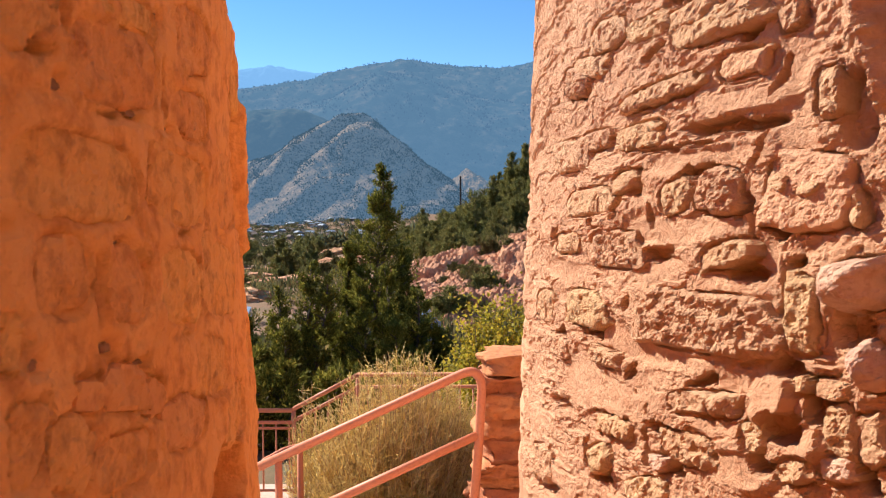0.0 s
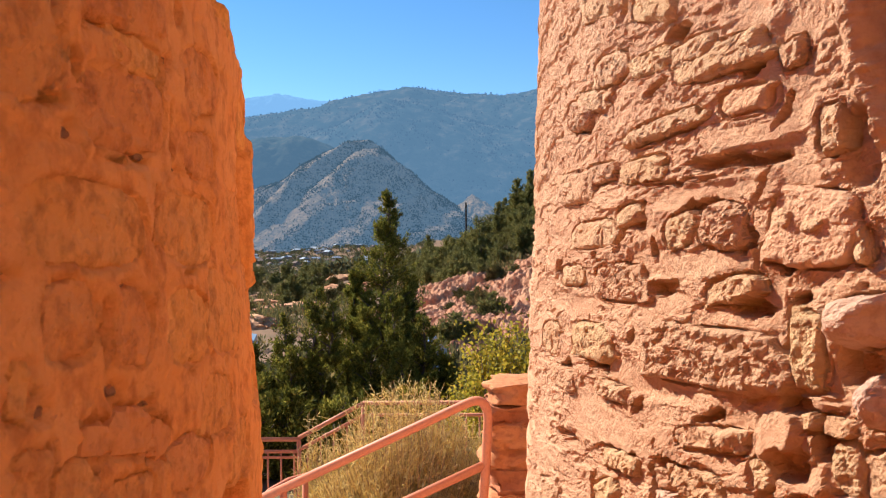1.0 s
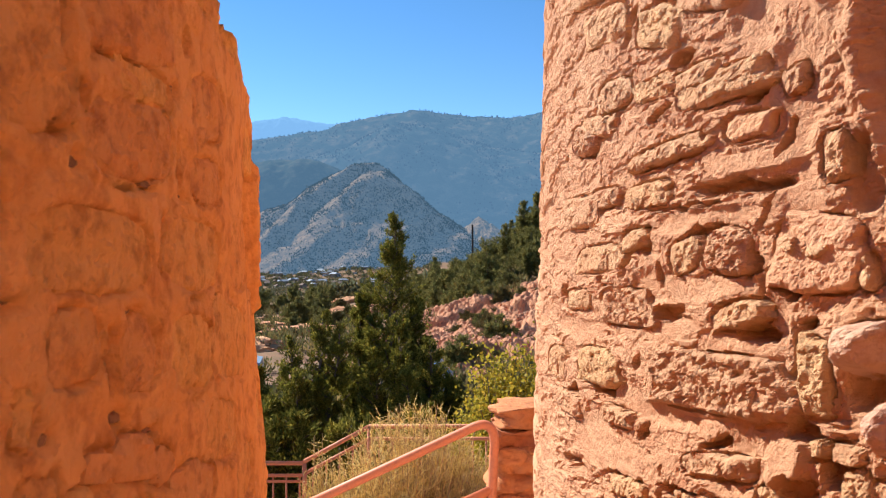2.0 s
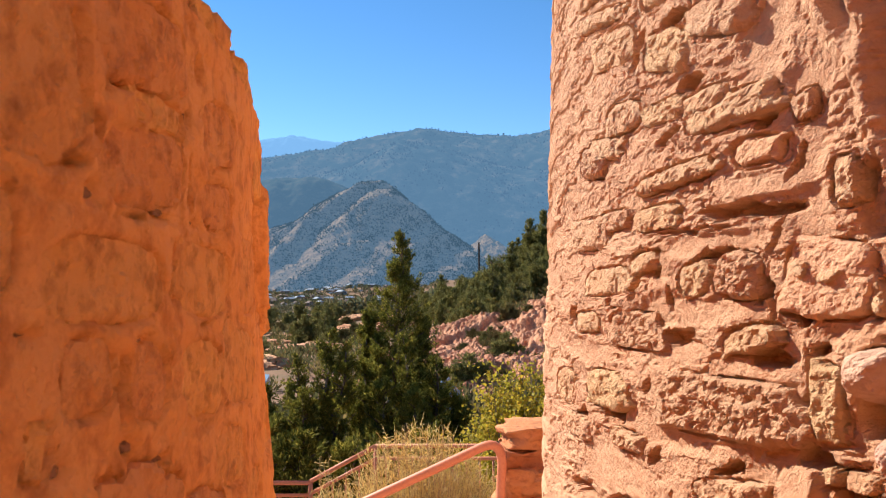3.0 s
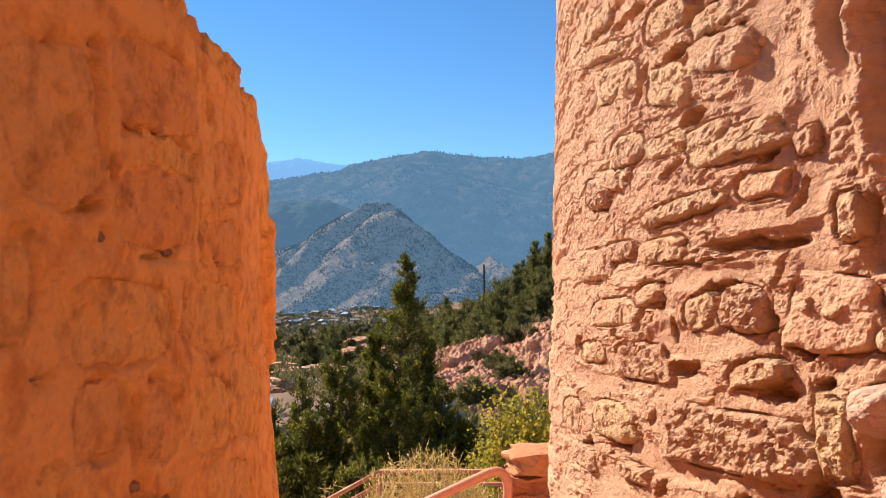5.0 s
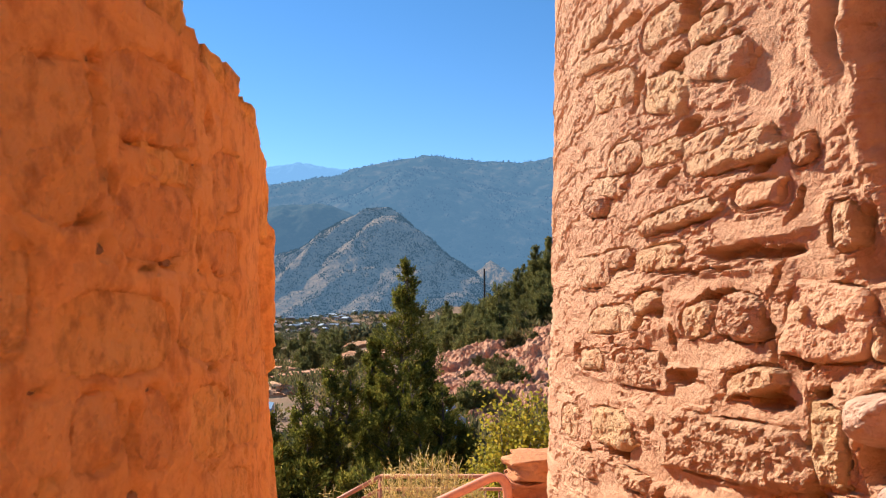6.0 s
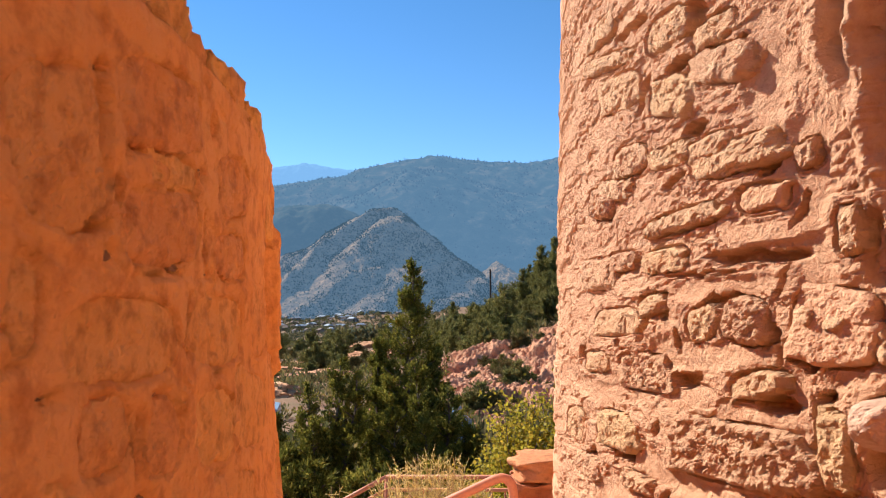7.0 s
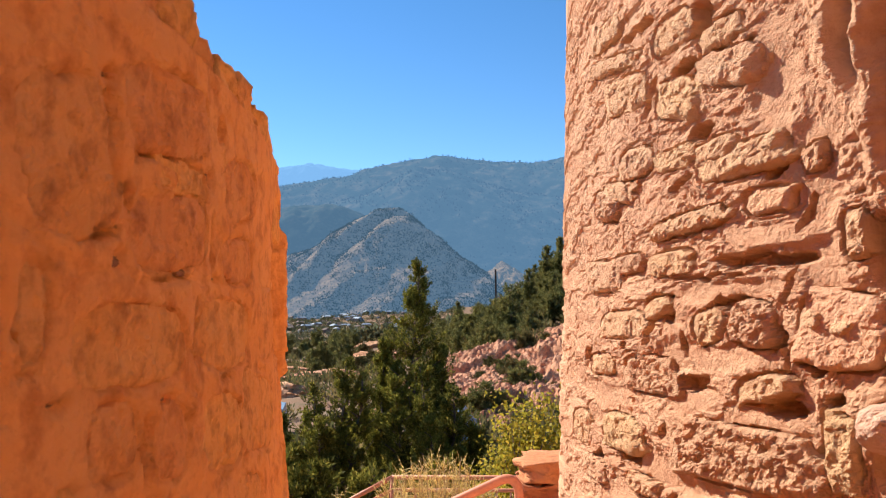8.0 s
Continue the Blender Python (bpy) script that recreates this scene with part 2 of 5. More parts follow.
def build_hill(name, mat, cx, cy, top, rx, ry, base, seed, label, gully=0.22, n=200):
    gx, gy = np.meshgrid(np.linspace(-1.15, 1.15, n), np.linspace(-1.15, 1.15, n))
    ang = np.arctan2(gy, gx)
    r = np.hypot(gx, gy) * (1 + 0.18 * fbm(np.cos(ang) * 1.5, np.sin(ang) * 1.5, 3, seed))
    rid = 1 - np.abs(fbm(gx * 3.2 + seed, gy * 3.2, 5, seed))
    h = 1 - np.clip(r, 0, 1.2)
    z = base + (top - base) * (h + gully * (rid - 0.85) * np.clip(4 * r * (1.1 - r), 0, 1))
    z = z + (top - base) * 0.02 * fbm(gx * 25, gy * 25, 3, seed + 4)
    v = np.stack([cx + gx * rx, cy + gy * ry, z], -1)
    return tagged(mesh(name, v, grid_faces(n, n), mat, soft=True), label, "hill", kind="structure")


def spurs(x, y):
    """Height between 0 and 1 of the spurs that run down the brown hill, and the same line's phase."""
    g = (y - 1400) / 550
    u = (x + 300 * (1 - g) + 70 * fbm(x / 120, y / 150, 4, 17)) / 128
    k = u - np.floor(u)
    return np.where(k < 0.62, k / 0.62, (1 - k) / 0.38), k


def build_range(name, mat, ridge, y0, y1, base, seed, label, rough=0.12, nx=320, ny=90, drop=0.0, spurred=0.0):
    """A mountain range: the skyline over x, falling towards y0 with spurs."""
    x = np.linspace(ridge[0][0], ridge[-1][0], nx)
    gx, g = np.meshgrid(x, np.linspace(0, 1.25, ny))
    span = y1 - y0
    top = profile(ridge, gx)
    fall = np.where(g < 1, np.sin(g * math.pi / 2) ** 1.15, 1 - (g - 1) * 1.6)
    spur = 1 - 2 * np.abs(fbm(gx / (span * 0.45), g * 1.1 + seed, 5, seed))
    z = base + (top - base) * (fall + rough * spur * np.clip(4 * g * (1 - g), 0, 1))
    z = z + (top - base) * 0.012 * fbm(gx / 28, g * 30, 2, seed + 9)
    z = z - drop * np.clip(g, 0, 1)
    if spurred:
        z = z + (top - base) * spurred * (spurs(gx, y0 + g * span)[0] - 0.75) * np.clip(3.5 * g * (1 - g), 0, 1)
    v = np.stack([gx, y0 + g * span, z], -1)
    return tagged(mesh(name, v, grid_faces(ny, nx), mat, soft=True), label, "mountain", kind="structure")


# the blue of these mountains is haze set in their materials
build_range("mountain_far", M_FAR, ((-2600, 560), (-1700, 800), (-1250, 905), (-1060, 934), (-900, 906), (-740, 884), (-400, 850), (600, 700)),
            4100, 4600, 0, 3, "far mountain under the sky, pale blue haze put into its colour", 0.015)
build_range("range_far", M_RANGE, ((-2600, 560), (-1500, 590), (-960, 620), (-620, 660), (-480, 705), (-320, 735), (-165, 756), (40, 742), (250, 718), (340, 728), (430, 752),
            (900, 800), (2000, 900)), 2500, 3550, -10, 8, "forested mountain range with blue haze put into its colour", 0.045, drop=32)
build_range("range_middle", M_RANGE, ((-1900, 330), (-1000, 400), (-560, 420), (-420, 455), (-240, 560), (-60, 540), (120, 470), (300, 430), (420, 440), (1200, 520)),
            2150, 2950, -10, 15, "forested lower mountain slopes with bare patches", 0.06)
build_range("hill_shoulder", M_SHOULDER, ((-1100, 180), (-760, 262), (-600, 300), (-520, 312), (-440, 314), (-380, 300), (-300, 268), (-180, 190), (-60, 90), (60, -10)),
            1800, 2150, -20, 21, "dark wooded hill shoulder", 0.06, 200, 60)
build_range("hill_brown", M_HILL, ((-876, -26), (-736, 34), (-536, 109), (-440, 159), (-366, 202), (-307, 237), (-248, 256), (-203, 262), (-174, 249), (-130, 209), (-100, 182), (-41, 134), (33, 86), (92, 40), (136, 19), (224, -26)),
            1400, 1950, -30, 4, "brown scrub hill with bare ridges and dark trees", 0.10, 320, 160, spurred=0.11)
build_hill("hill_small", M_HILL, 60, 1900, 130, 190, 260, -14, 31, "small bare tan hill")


# ---- stones and walls ----
def stone_mesh(name, w, h, proud, rough, seed, mat, sink=0.02, square=3.2, step=0.003, crumble=0.0, buried=1.0):
    """A worn stone face: irregular squarish outline, rough front, sides that run back into the wall. x along, y up, z out."""
    rng = random.Random(seed)
    nx, ny = max(9, int(w * 1.3 / step)), max(9, int(h * 1.3 / step))
    x, y = np.meshgrid(np.linspace(-0.65 * w, 0.65 * w, nx), np.linspace(-0.65 * h, 0.65 * h, ny))
    t = np.arctan2(y / h, x / w)
    c, s = np.cos(t), np.sin(t)
    # four leaning sides and some chipped corners
    reach = np.zeros(t.shape)
    for k in range(4):
        a = k * math.pi / 2 + rng.uniform(-0.16, 0.16)
        reach = np.maximum(reach, np.cos(t - a) / rng.uniform(0.86, 1.0))
    for k in range(4):
        if rng.random() < 0.7:
            a = (k + 0.5) * math.pi / 2 + rng.uniform(-0.3, 0.3)
            reach = np.maximum(reach, np.cos(t - a) / rng.uniform(0.92, 1.2))
    rad = 0.75 / reach + 0.25 * (np.abs(c) ** square + np.abs(s) ** square) ** (-1 / square)
    rad = rad * (1 + 0.09 * vnoise(c * 2.2 + seed * 3.1, s * 2.2, seed))
    ragged = (0.0042 * fbm(x * 60 + seed, y * 60, 3, seed + 1, 0.6)) / (min(w, h) / 2)
    q = np.hypot(2 * x / w, 2 * y / h) / rad + ragged
    b = min(0.16, 0.004 / (min(w, h) / 2))
    prof = np.interp(q, [0, 1 - 2.4 * b, 1 - 1.2 * b, 1.0, 1 + b], [1, 0.98, 0.86, 0.2, -1.0])
    k = 1 / max(0.03, min(w, h))
    face = smooth(1.0, 1 - 2 * b, q)
    # the upper side runs into the mortar, the lower and far side stand free
    tilt = (x / w * rng.uniform(0.6, 1.1) - y / h * rng.uniform(0.4, 0.9)) * buried
    dome = 1 - 0.6 * np.minimum(q, 1) ** 2 if buried < 0.5 else 1.0
    out = (proud * (1 - 0.35 * buried) + max(proud, 0.004) * tilt) * np.where(prof > 0, prof, 0) * dome + sink * np.minimum(prof, 0)
    # broken planes, then grit
    facet, tone = cells(x * k * 1.5 + seed, y * k * 1.5, seed + 3)
    out = out + face * rough * (1.1 * tone * (0.4 + x / w - y / h) + 0.8 * fbm(x * k * 1.2 + seed, y * k * 1.2, 3, seed))
    crag = fbm(x * 34 + seed, y * 60 + seed, 3, seed + 11)
    out = out + face * rough * 0.8 * (smooth(-0.03, 0.03, crag) + 0.6 * smooth(0.22, 0.26, crag))
    out = out + face * (0.0011 + 0.15 * rough) * fbm(x * 190 + seed, y * 200, 2, seed + 5, 0.8)
    if crumble:
        out = out + face * crumble * (0.9 * fbm(x * 85 + seed, y * 80, 3, seed + 21, 0.7) + 0.5 * fbm(x * 30, y * 32 + seed, 2, seed + 23))
        out = out - face * crumble * 0.9 * smooth(0.35, 0.6, vnoise(x * 95, y * 75 + seed, seed + 25))
    v = np.stack([x, y, out], -1).reshape(-1, 3)
    f = grid_faces(ny, nx)
    f = f[(q.reshape(-1)[f] < 1 + 1.2 * b).any(1)]
    used, f = np.unique(f, return_inverse=True)
    me = bpy.data.meshes.new(name)
    me.from_pydata(v[used].tolist(), [], f.reshape(-1, 4).tolist())
    me.materials.append(mat)
    return me


def stone_at(parent, m, me, label=""):
    ob = attach("stone", me, parent, label)
    ob.matrix_local = m
    return ob


def frame_on(point, along, out, angle=0.0):
    """A pose with x along the wall, y up and z out of it."""
    z = Vector(out).normalized()
    x = Vector(along).normalized()
    y = z.cross(x)
    m = Matrix((x, y, z)).transposed().to_4x4()
    m.translation = point
    return m @ Matrix.Rotation(radians(angle), 4, "Z")


# The round tower on the camera's right. Along it s runs round from the tower's side that faces the slot.
TOWER, TOWER_R, LEAN = (2.201, 1.671), 2.0, 0.035


def tower_point(s, z, out):
    phi = s / TOWER_R
    r = TOWER_R + LEAN * (1.6 - z) + out
    return np.stack(np.broadcast_arrays(TOWER[0] - np.cos(phi) * r, TOWER[1] + np.sin(phi) * r, z), -1)


# stones of the tower: place along, height, width, height of the stone, lean, how far it stands out (mm), kind
# (0 tan, 1 crumbly, 2 a swell of mortar, 3 olive, 4 pink, 5 flat and smooth)
TOWER_STONES_A = (
    (-0.714, 1.978, 0.148, 0.056, -13, 20, 0), (-0.703, 2.029, 0.096, 0.044, 1, 9, 0), (-0.740, 1.846, 0.189, 0.043, 3, 26, 0), (-0.787, 1.785, 0.093, 0.034, -2, 13, 5),
    (-0.623, 1.775, 0.210, 0.031, 3, 14, 1), (-0.787, 1.741, 0.164, 0.030, -2, 18, 2), (-0.577, 1.721, 0.137, 0.039, 2, 12, 0), (-0.330, 1.840, 0.133, 0.057, -12, 24, 1),
    (-0.465, 1.894, 0.139, 0.054, -5, 8, 0), (-0.419, 2.022, 0.193, 0.074, -8, 7, 0), (-0.602, 1.965, 0.134, 0.068, -13, 8, 0), (-0.586, 2.071, 0.120, 0.065, 1, 10, 0),
    (-0.316, 2.166, 0.169, 0.053, -3, 10, 0), (-0.349, 2.097, 0.289, 0.032, -11, 18, 0),)
TOWER_STONES_B = (
    (-0.593, 1.876, 0.132, 0.036, -0, 9, 1), (-0.411, 1.626, 0.207, 0.049, 3, 14, 0), (-0.544, 1.654, 0.087, 0.033, 8, 16, 0), (-0.673, 1.628, 0.071, 0.048, 15, 12, 0),
    (-0.753, 1.633, 0.089, 0.065, -5, 18, 1), (-0.707, 1.580, 0.154, 0.042, 4, 15, 2), (-0.779, 1.555, 0.105, 0.034, 11, 24, 1), (-0.513, 1.550, 0.190, 0.064, 1, 5, 1),
    (-0.416, 1.446, 0.184, 0.069, 1, 16, 3), (-0.718, 1.464, 0.288, 0.083, 5, 20, 1), (-0.781, 1.520, 0.156, 0.032, 1, 10, 2), (-0.889, 1.627, 0.126, 0.095, -5, 20, 5),
    (-0.851, 1.641, 0.033, 0.023, -19, 27, 0), (-0.890, 1.631, 0.037, 0.019, 8, 26, 0),)
TOWER_STONES_C = (
    (-0.947, 1.607, 0.023, 0.036, 14, 27, 0), (-0.885, 1.496, 0.047, 0.088, 4, 14, 3), (-0.928, 1.478, 0.033, 0.060, -3, 10, 2), (-0.955, 1.531, 0.075, 0.057, 14, 62, 4),
    (-0.973, 1.451, 0.037, 0.053, 16, 44, 4), (-0.913, 1.730, 0.033, 0.057, 5, 26, 1), (-0.462, 1.318, 0.214, 0.072, 2, 13, 2), (-0.531, 1.277, 0.109, 0.032, 8, 19, 0),
    (-0.492, 1.213, 0.096, 0.049, 20, 20, 3), (-0.198, 1.112, 0.169, 0.084, 14, 10, 0), (-0.716, 1.296, 0.117, 0.045, 9, 16, 1), (-0.658, 1.259, 0.052, 0.025, 12, 16, 4),
    (-0.745, 1.362, 0.153, 0.033, 10, 13, 1), (-0.851, 1.400, 0.061, 0.079, -12, 44, 2),)
TOWER_STONES_D = (
    (-0.898, 1.354, 0.054, 0.037, 14, 26, 2), (-0.939, 1.379, 0.049, 0.061, 9, 20, 3), (-0.893, 1.417, 0.029, 0.020, 18, 24, 1), (-0.929, 1.419, 0.042, 0.024, 2, 20, 1),
    (-0.886, 1.320, 0.058, 0.028, 23, 18, 1), (-0.936, 1.337, 0.048, 0.030, 4, 18, 4), (-0.627, 1.208, 0.125, 0.040, 21, 12, 1), (-0.277, 1.361, 0.156, 0.046, 2, 14, 0),
    (-0.488, 1.377, 0.124, 0.030, 2, 14, 1), (-0.830, 1.342, 0.039, 0.037, 11, 16, 1), (-0.811, 1.296, 0.097, 0.047, 10, 22, 2), (-0.319, 1.713, 0.228, 0.062, -2, 7, 0),
    (-0.389, 1.856, 0.156, 0.039, -7, 5, 0), (-0.660, 1.530, 0.090, 0.034, 4, 6, 2),)
TOWER_STONES_E = (
    (-0.858, 1.827, 0.037, 0.033, 16, 15, 1), (-0.910, 1.740, 0.030, 0.037, 8, 10, 0), (-0.425, 1.728, 0.135, 0.036, 1, 8, 0), (-0.183, 1.425, 0.151, 0.068, 6, 6, 0),
    (-0.322, 1.554, 0.127, 0.041, 3, 6, 0), (-0.973, 1.378, 0.035, 0.055, 15, 18, 0), (-0.693, 1.868, 0.112, 0.034, 5, 12, 0), (-0.758, 1.838, 0.114, 0.034, 6, 18, 0),)
TOWER_STONES = TOWER_STONES_A + TOWER_STONES_B + TOWER_STONES_C + TOWER_STONES_D + TOWER_STONES_E

# holes and shadowed slits between the stones: place along, height, width, height, lean
CREVICES_A = (
    (-0.755, 1.975, 0.020, 0.051, -19), (-0.804, 1.826, 0.026, 0.031, -18), (-0.464, 2.121, 0.134, 0.016, -2), (-0.520, 1.987, 0.024, 0.055, -19),
    (-0.658, 1.902, 0.049, 0.018, 14), (-0.624, 2.003, 0.056, 0.020, 1), (-0.657, 2.061, 0.050, 0.046, -26), (-0.765, 1.712, 0.161, 0.017, -3),
    (-0.344, 1.816, 0.094, 0.012, -6), (-0.509, 1.628, 0.046, 0.035, -13), (-0.574, 1.653, 0.025, 0.038, -5), (-0.709, 1.658, 0.066, 0.013, 10),
    (-0.796, 1.615, 0.029, 0.020, 28), (-0.809, 1.590, 0.007, 0.040, 0), (-0.632, 1.547, 0.068, 0.014, 6), (-0.807, 1.533, 0.056, 0.015, -5),
    (-0.471, 1.438, 0.015, 0.048, 5), (-0.443, 1.410, 0.067, 0.013, 3),)
CREVICES_B = (
    (-0.386, 1.416, 0.108, 0.007, -8), (-0.843, 1.592, 0.041, 0.026, -14), (-0.866, 1.498, 0.009, 0.096, 9), (-0.877, 1.543, 0.021, 0.011, 39),
    (-0.949, 1.481, 0.045, 0.038, -12), (-0.927, 1.510, 0.023, 0.011, -3), (-0.517, 1.289, 0.135, 0.008, 7), (-0.307, 1.259, 0.122, 0.014, 3),
    (-0.438, 1.208, 0.021, 0.043, 7), (-0.490, 1.184, 0.062, 0.012, 17), (-0.240, 1.076, 0.127, 0.015, 17), (-0.661, 1.309, 0.070, 0.013, 7),
    (-0.686, 1.266, 0.042, 0.019, -14), (-0.873, 1.430, 0.038, 0.019, -2), (-0.869, 1.362, 0.053, 0.029, 10), (-0.906, 1.402, 0.019, 0.046, 9),
    (-0.972, 1.340, 0.020, 0.034, 8), (-0.841, 1.314, 0.030, 0.020, -18),)
CREVICES_C = (
    (-0.821, 1.675, 0.008, 0.046, -28), (-0.820, 1.457, 0.025, 0.016, 32), (-0.738, 1.388, 0.054, 0.010, 22), (-0.626, 1.273, 0.014, 0.048, 12),
    (-0.944, 1.602, 0.005, 0.030, -3), (-0.615, 1.600, 0.013, 0.029, -5), (-0.433, 1.591, 0.018, 0.013, 0), (-0.514, 1.601, 0.022, 0.012, -0),
    (-0.292, 1.385, 0.077, 0.015, 21), (-0.250, 1.568, 0.031, 0.024, 1), (-0.559, 1.473, 0.023, 0.013, 37), (-0.578, 1.369, 0.036, 0.013, 34),
    (-0.856, 1.472, 0.006, 0.038, 8), (-0.662, 1.696, 0.166, 0.005, -3), (-0.522, 1.731, 0.112, 0.006, 8), (-0.613, 1.833, 0.060, 0.010, 8),
    (-0.341, 1.819, 0.103, 0.010, -4), (-0.845, 1.763, 0.008, 0.037, -34),)
CREVICES_D = (
    (-0.902, 1.723, 0.006, 0.035, -11),)
CREVICES = CREVICES_A + CREVICES_B + CREVICES_C + CREVICES_D

# troweled smooth mortar: place along, height, half width, half height
SMOOTHED = ((-0.80, 1.93, 0.035, 0.12), (-0.855, 1.80, 0.040, 0.09), (-0.835, 1.53, 0.018, 0.07), (-0.60, 1.585, 0.06, 0.025), (-0.62, 1.52, 0.05, 0.018),
            (-0.70, 1.675, 0.13, 0.016), (-0.60, 1.41, 0.14, 0.022), (-0.42, 1.33, 0.10, 0.04), (-0.87, 1.69, 0.03, 0.05), (-0.77, 1.37, 0.05, 0.04), (-0.30, 1.50, 0.12, 0.02))
# weathered ribs beside the camera, highest at their crest: height, place of the foot, place of the crest
RIB_NEAR = ((1.846, 0.909, 0.920), (1.869, 0.887, 0.911), (1.904, 0.868, 0.902), (1.942, 0.848, 0.885), (2.007, 0.837, 0.889))
RIB_EDGE = ((1.672, 0.960, 0.987), (1.704, 0.948, 0.977), (1.733, 0.938, 0.969), (1.764, 0.926, 0.957), (1.811, 0.914, 0.944), (1.869, 0.906, 0.936), (1.926, 0.905, 0.935), (1.984, 0.912, 0.947))


def local(s, z, cs, cz, w, h, lean, turn, e=0.0):
    """Place in a leaning box: right, up, and the distance from its middle (1 at the outline)."""
    a = math.radians(lean * turn)
    x, y = (s - cs) * math.cos(a) + (z - cz) * math.sin(a), -(s - cs) * math.sin(a) + (z - cz) * math.cos(a)
    x = x * turn
    return x, y, (np.abs(x / (w / 2 + e)) ** 3.0 + np.abs(y / (h / 2 + e)) ** 3.0) ** (1 / 3.0)


def joints(s, z, stones, depth, ring=0.10, turn=1, climb=0.0):
    """Mortar: sunk under each stone, drawn up over its upper side, with a broken groove below and beside it."""
    out = np.zeros(np.broadcast(s, z).shape)
    for i, (cs, cz, w, h, lean, mm, kind) in enumerate(stones):
        near = (np.abs(s - cs) < w + 0.03) & (np.abs(z - cz) < w + h)
        ss, zz = s[near], z[near]
        x, y, q = local(ss, zz, cs, cz, w, h, lean, turn, 0.006)
        gate = smooth(0.0, 0.5, vnoise(ss * 16 + i, zz * 22, 40 + i % 5))
        low = smooth(-0.2, 0.5, x / w - y / h)
        out[near] += -depth * gate * (0.25 + low) * np.exp(-((q - 1.0) / ring) ** 2) - 0.006 * (q < 0.85) + climb * mm * (1 - low) * np.exp(-((q - 1.05) / 0.42) ** 2)
    return out


def rib(x, z, rows, lift, fall):
    """A weathered rib: rises to its crest, then breaks away."""
    zs = [r[0] for r in rows]
    foot, crest = np.interp(z, zs, [r[1] for r in rows]), np.interp(z, zs, [r[2] for r in rows])
    rough = 0.004 * fbm(x * 12, z * 24, 3, 301)
    crest = crest + rough
    up = smooth(0, 1, (x - foot) / (crest - foot)) * (x <= crest)
    down = (x > crest) * (1 - 1.4 * smooth(0, fall, x - crest) + 0.9 * smooth(fall, 2.2 * fall, x - crest))
    return lift * (up + down)


def build_tower():
    fine = np.arange(-1.10, 0.12, 0.0026)
    around = 2 * math.pi * TOWER_R
    s = np.concatenate([fine, np.linspace(0.12, around - 1.10, 130)[:-1]])
    z = np.concatenate([np.linspace(-0.2, 1.0, 20)[:-1], np.arange(1.0, 2.38, 0.0026), np.linspace(2.38, 2.95, 10)])
    gs, gz = np.meshgrid(s, z)
    # courses lean up towards the camera's side
    wx, wz = gs + 0.02 * fbm(gs * 14, gz * 14, 2, 71), gz + 0.10 * gs + 0.012 * fbm(gs * 12, gz * 18, 3, 72)
    calm = np.zeros(gs.shape)
    for cs, cz, hw, hh in SMOOTHED:
        calm = np.maximum(calm, smooth(1.25, 0.6, np.hypot((gs - cs) / hw, (gz - cz) / hh) + 0.2 * fbm(gs * 20, gz * 20, 2, 305)))
    swells = [r for r in TOWER_STONES if r[6] == 2]
    bumps = np.zeros(gs.shape)
    for i, (cs, cz, w, h, lean, mm, kind) in enumerate(swells):
        x, y, q = local(gs, gz, cs, cz, w, h, lean, -1)
        q = q + 0.10 * fbm(gs * 22 + i, gz * 22, 2, 307)
        bumps = bumps + smooth(1.15, 0.70, q) * mm * 0.00045 * np.clip(0.75 + 0.7 * x / w - 0.8 * y / h, 0.1, 1.5)
        calm = np.maximum(calm, smooth(1.1, 0.8, q))
    lively = 1 - 0.82 * calm
    out = -0.006 + 0.006 * fbm(wx / 0.22, wz / 0.09, 3, 2) + bumps
    ledge = fbm(wx / 0.17, wz / 0.042, 4, 31, 0.6)
    out = out + lively * (0.0042 * smooth(-0.05, 0.03, ledge) + 0.0018 * smooth(0.18, 0.24, ledge) + 0.0020 * smooth(-0.32, -0.26, ledge))
    crumb = smooth(0.0, 0.35, vnoise(gs * 11, gz * 17, 9))
    out = out + lively * 0.0026 * fbm(wx / 0.030, wz / 0.017, 4, 23, 0.75) * (0.25 + crumb)
    worn = smooth(-0.4, 0.3, vnoise(gs * 7, gz * 11, 19))
    out = out + lively * 0.0020 * (1 - 2 * np.abs(fbm(wx / 0.034, wz / 0.022, 4, 37, 0.65))) * worn
    out = out + calm * 0.0009 * fbm((wx + wz) / 0.05, (wz - wx) / 0.009, 2, 39) + (0.0011 + 0.0010 * lively) * fbm(gs / 0.0095, gz / 0.0085, 3, 41, 0.8)
    pit = vnoise(gs / 0.018, gz / 0.016, 77)
    out = out - 0.006 * smooth(0.90, 0.95, pit) * lively
    crack = np.abs(fbm(wx / 0.10, wz / 0.10, 3, 83))
    out = out - 0.0025 * smooth(0.020, 0.0, crack) * smooth(0.0, 0.3, vnoise(gs * 6, gz * 7, 85)) * lively
    proud = [r for r in TOWER_STONES if r[6] != 2]
    out = out + joints(gs, gz, proud, 0.0032, 0.045, turn=-1, climb=0.00012)
    # two ribs near the camera with a deep cleft between them, and the hollow under them
    fade = smooth(1.838, 1.90, gz)
    near = smooth(0.82, 0.85, -gs)
    out = out + near * fade * (rib(-gs, gz, RIB_NEAR, 0.022, 0.022) + 0.004 * fbm(gs * 70, gz * 55, 3, 311))
    edge = smooth(1.655, 1.75, gz) * smooth(0.88, 0.91, -gs)
    out = out + edge * (rib(-gs, gz, RIB_EDGE, 0.026, 0.030) + 0.005 * fbm(gs * 45, gz * 28, 4, 313, 0.6))
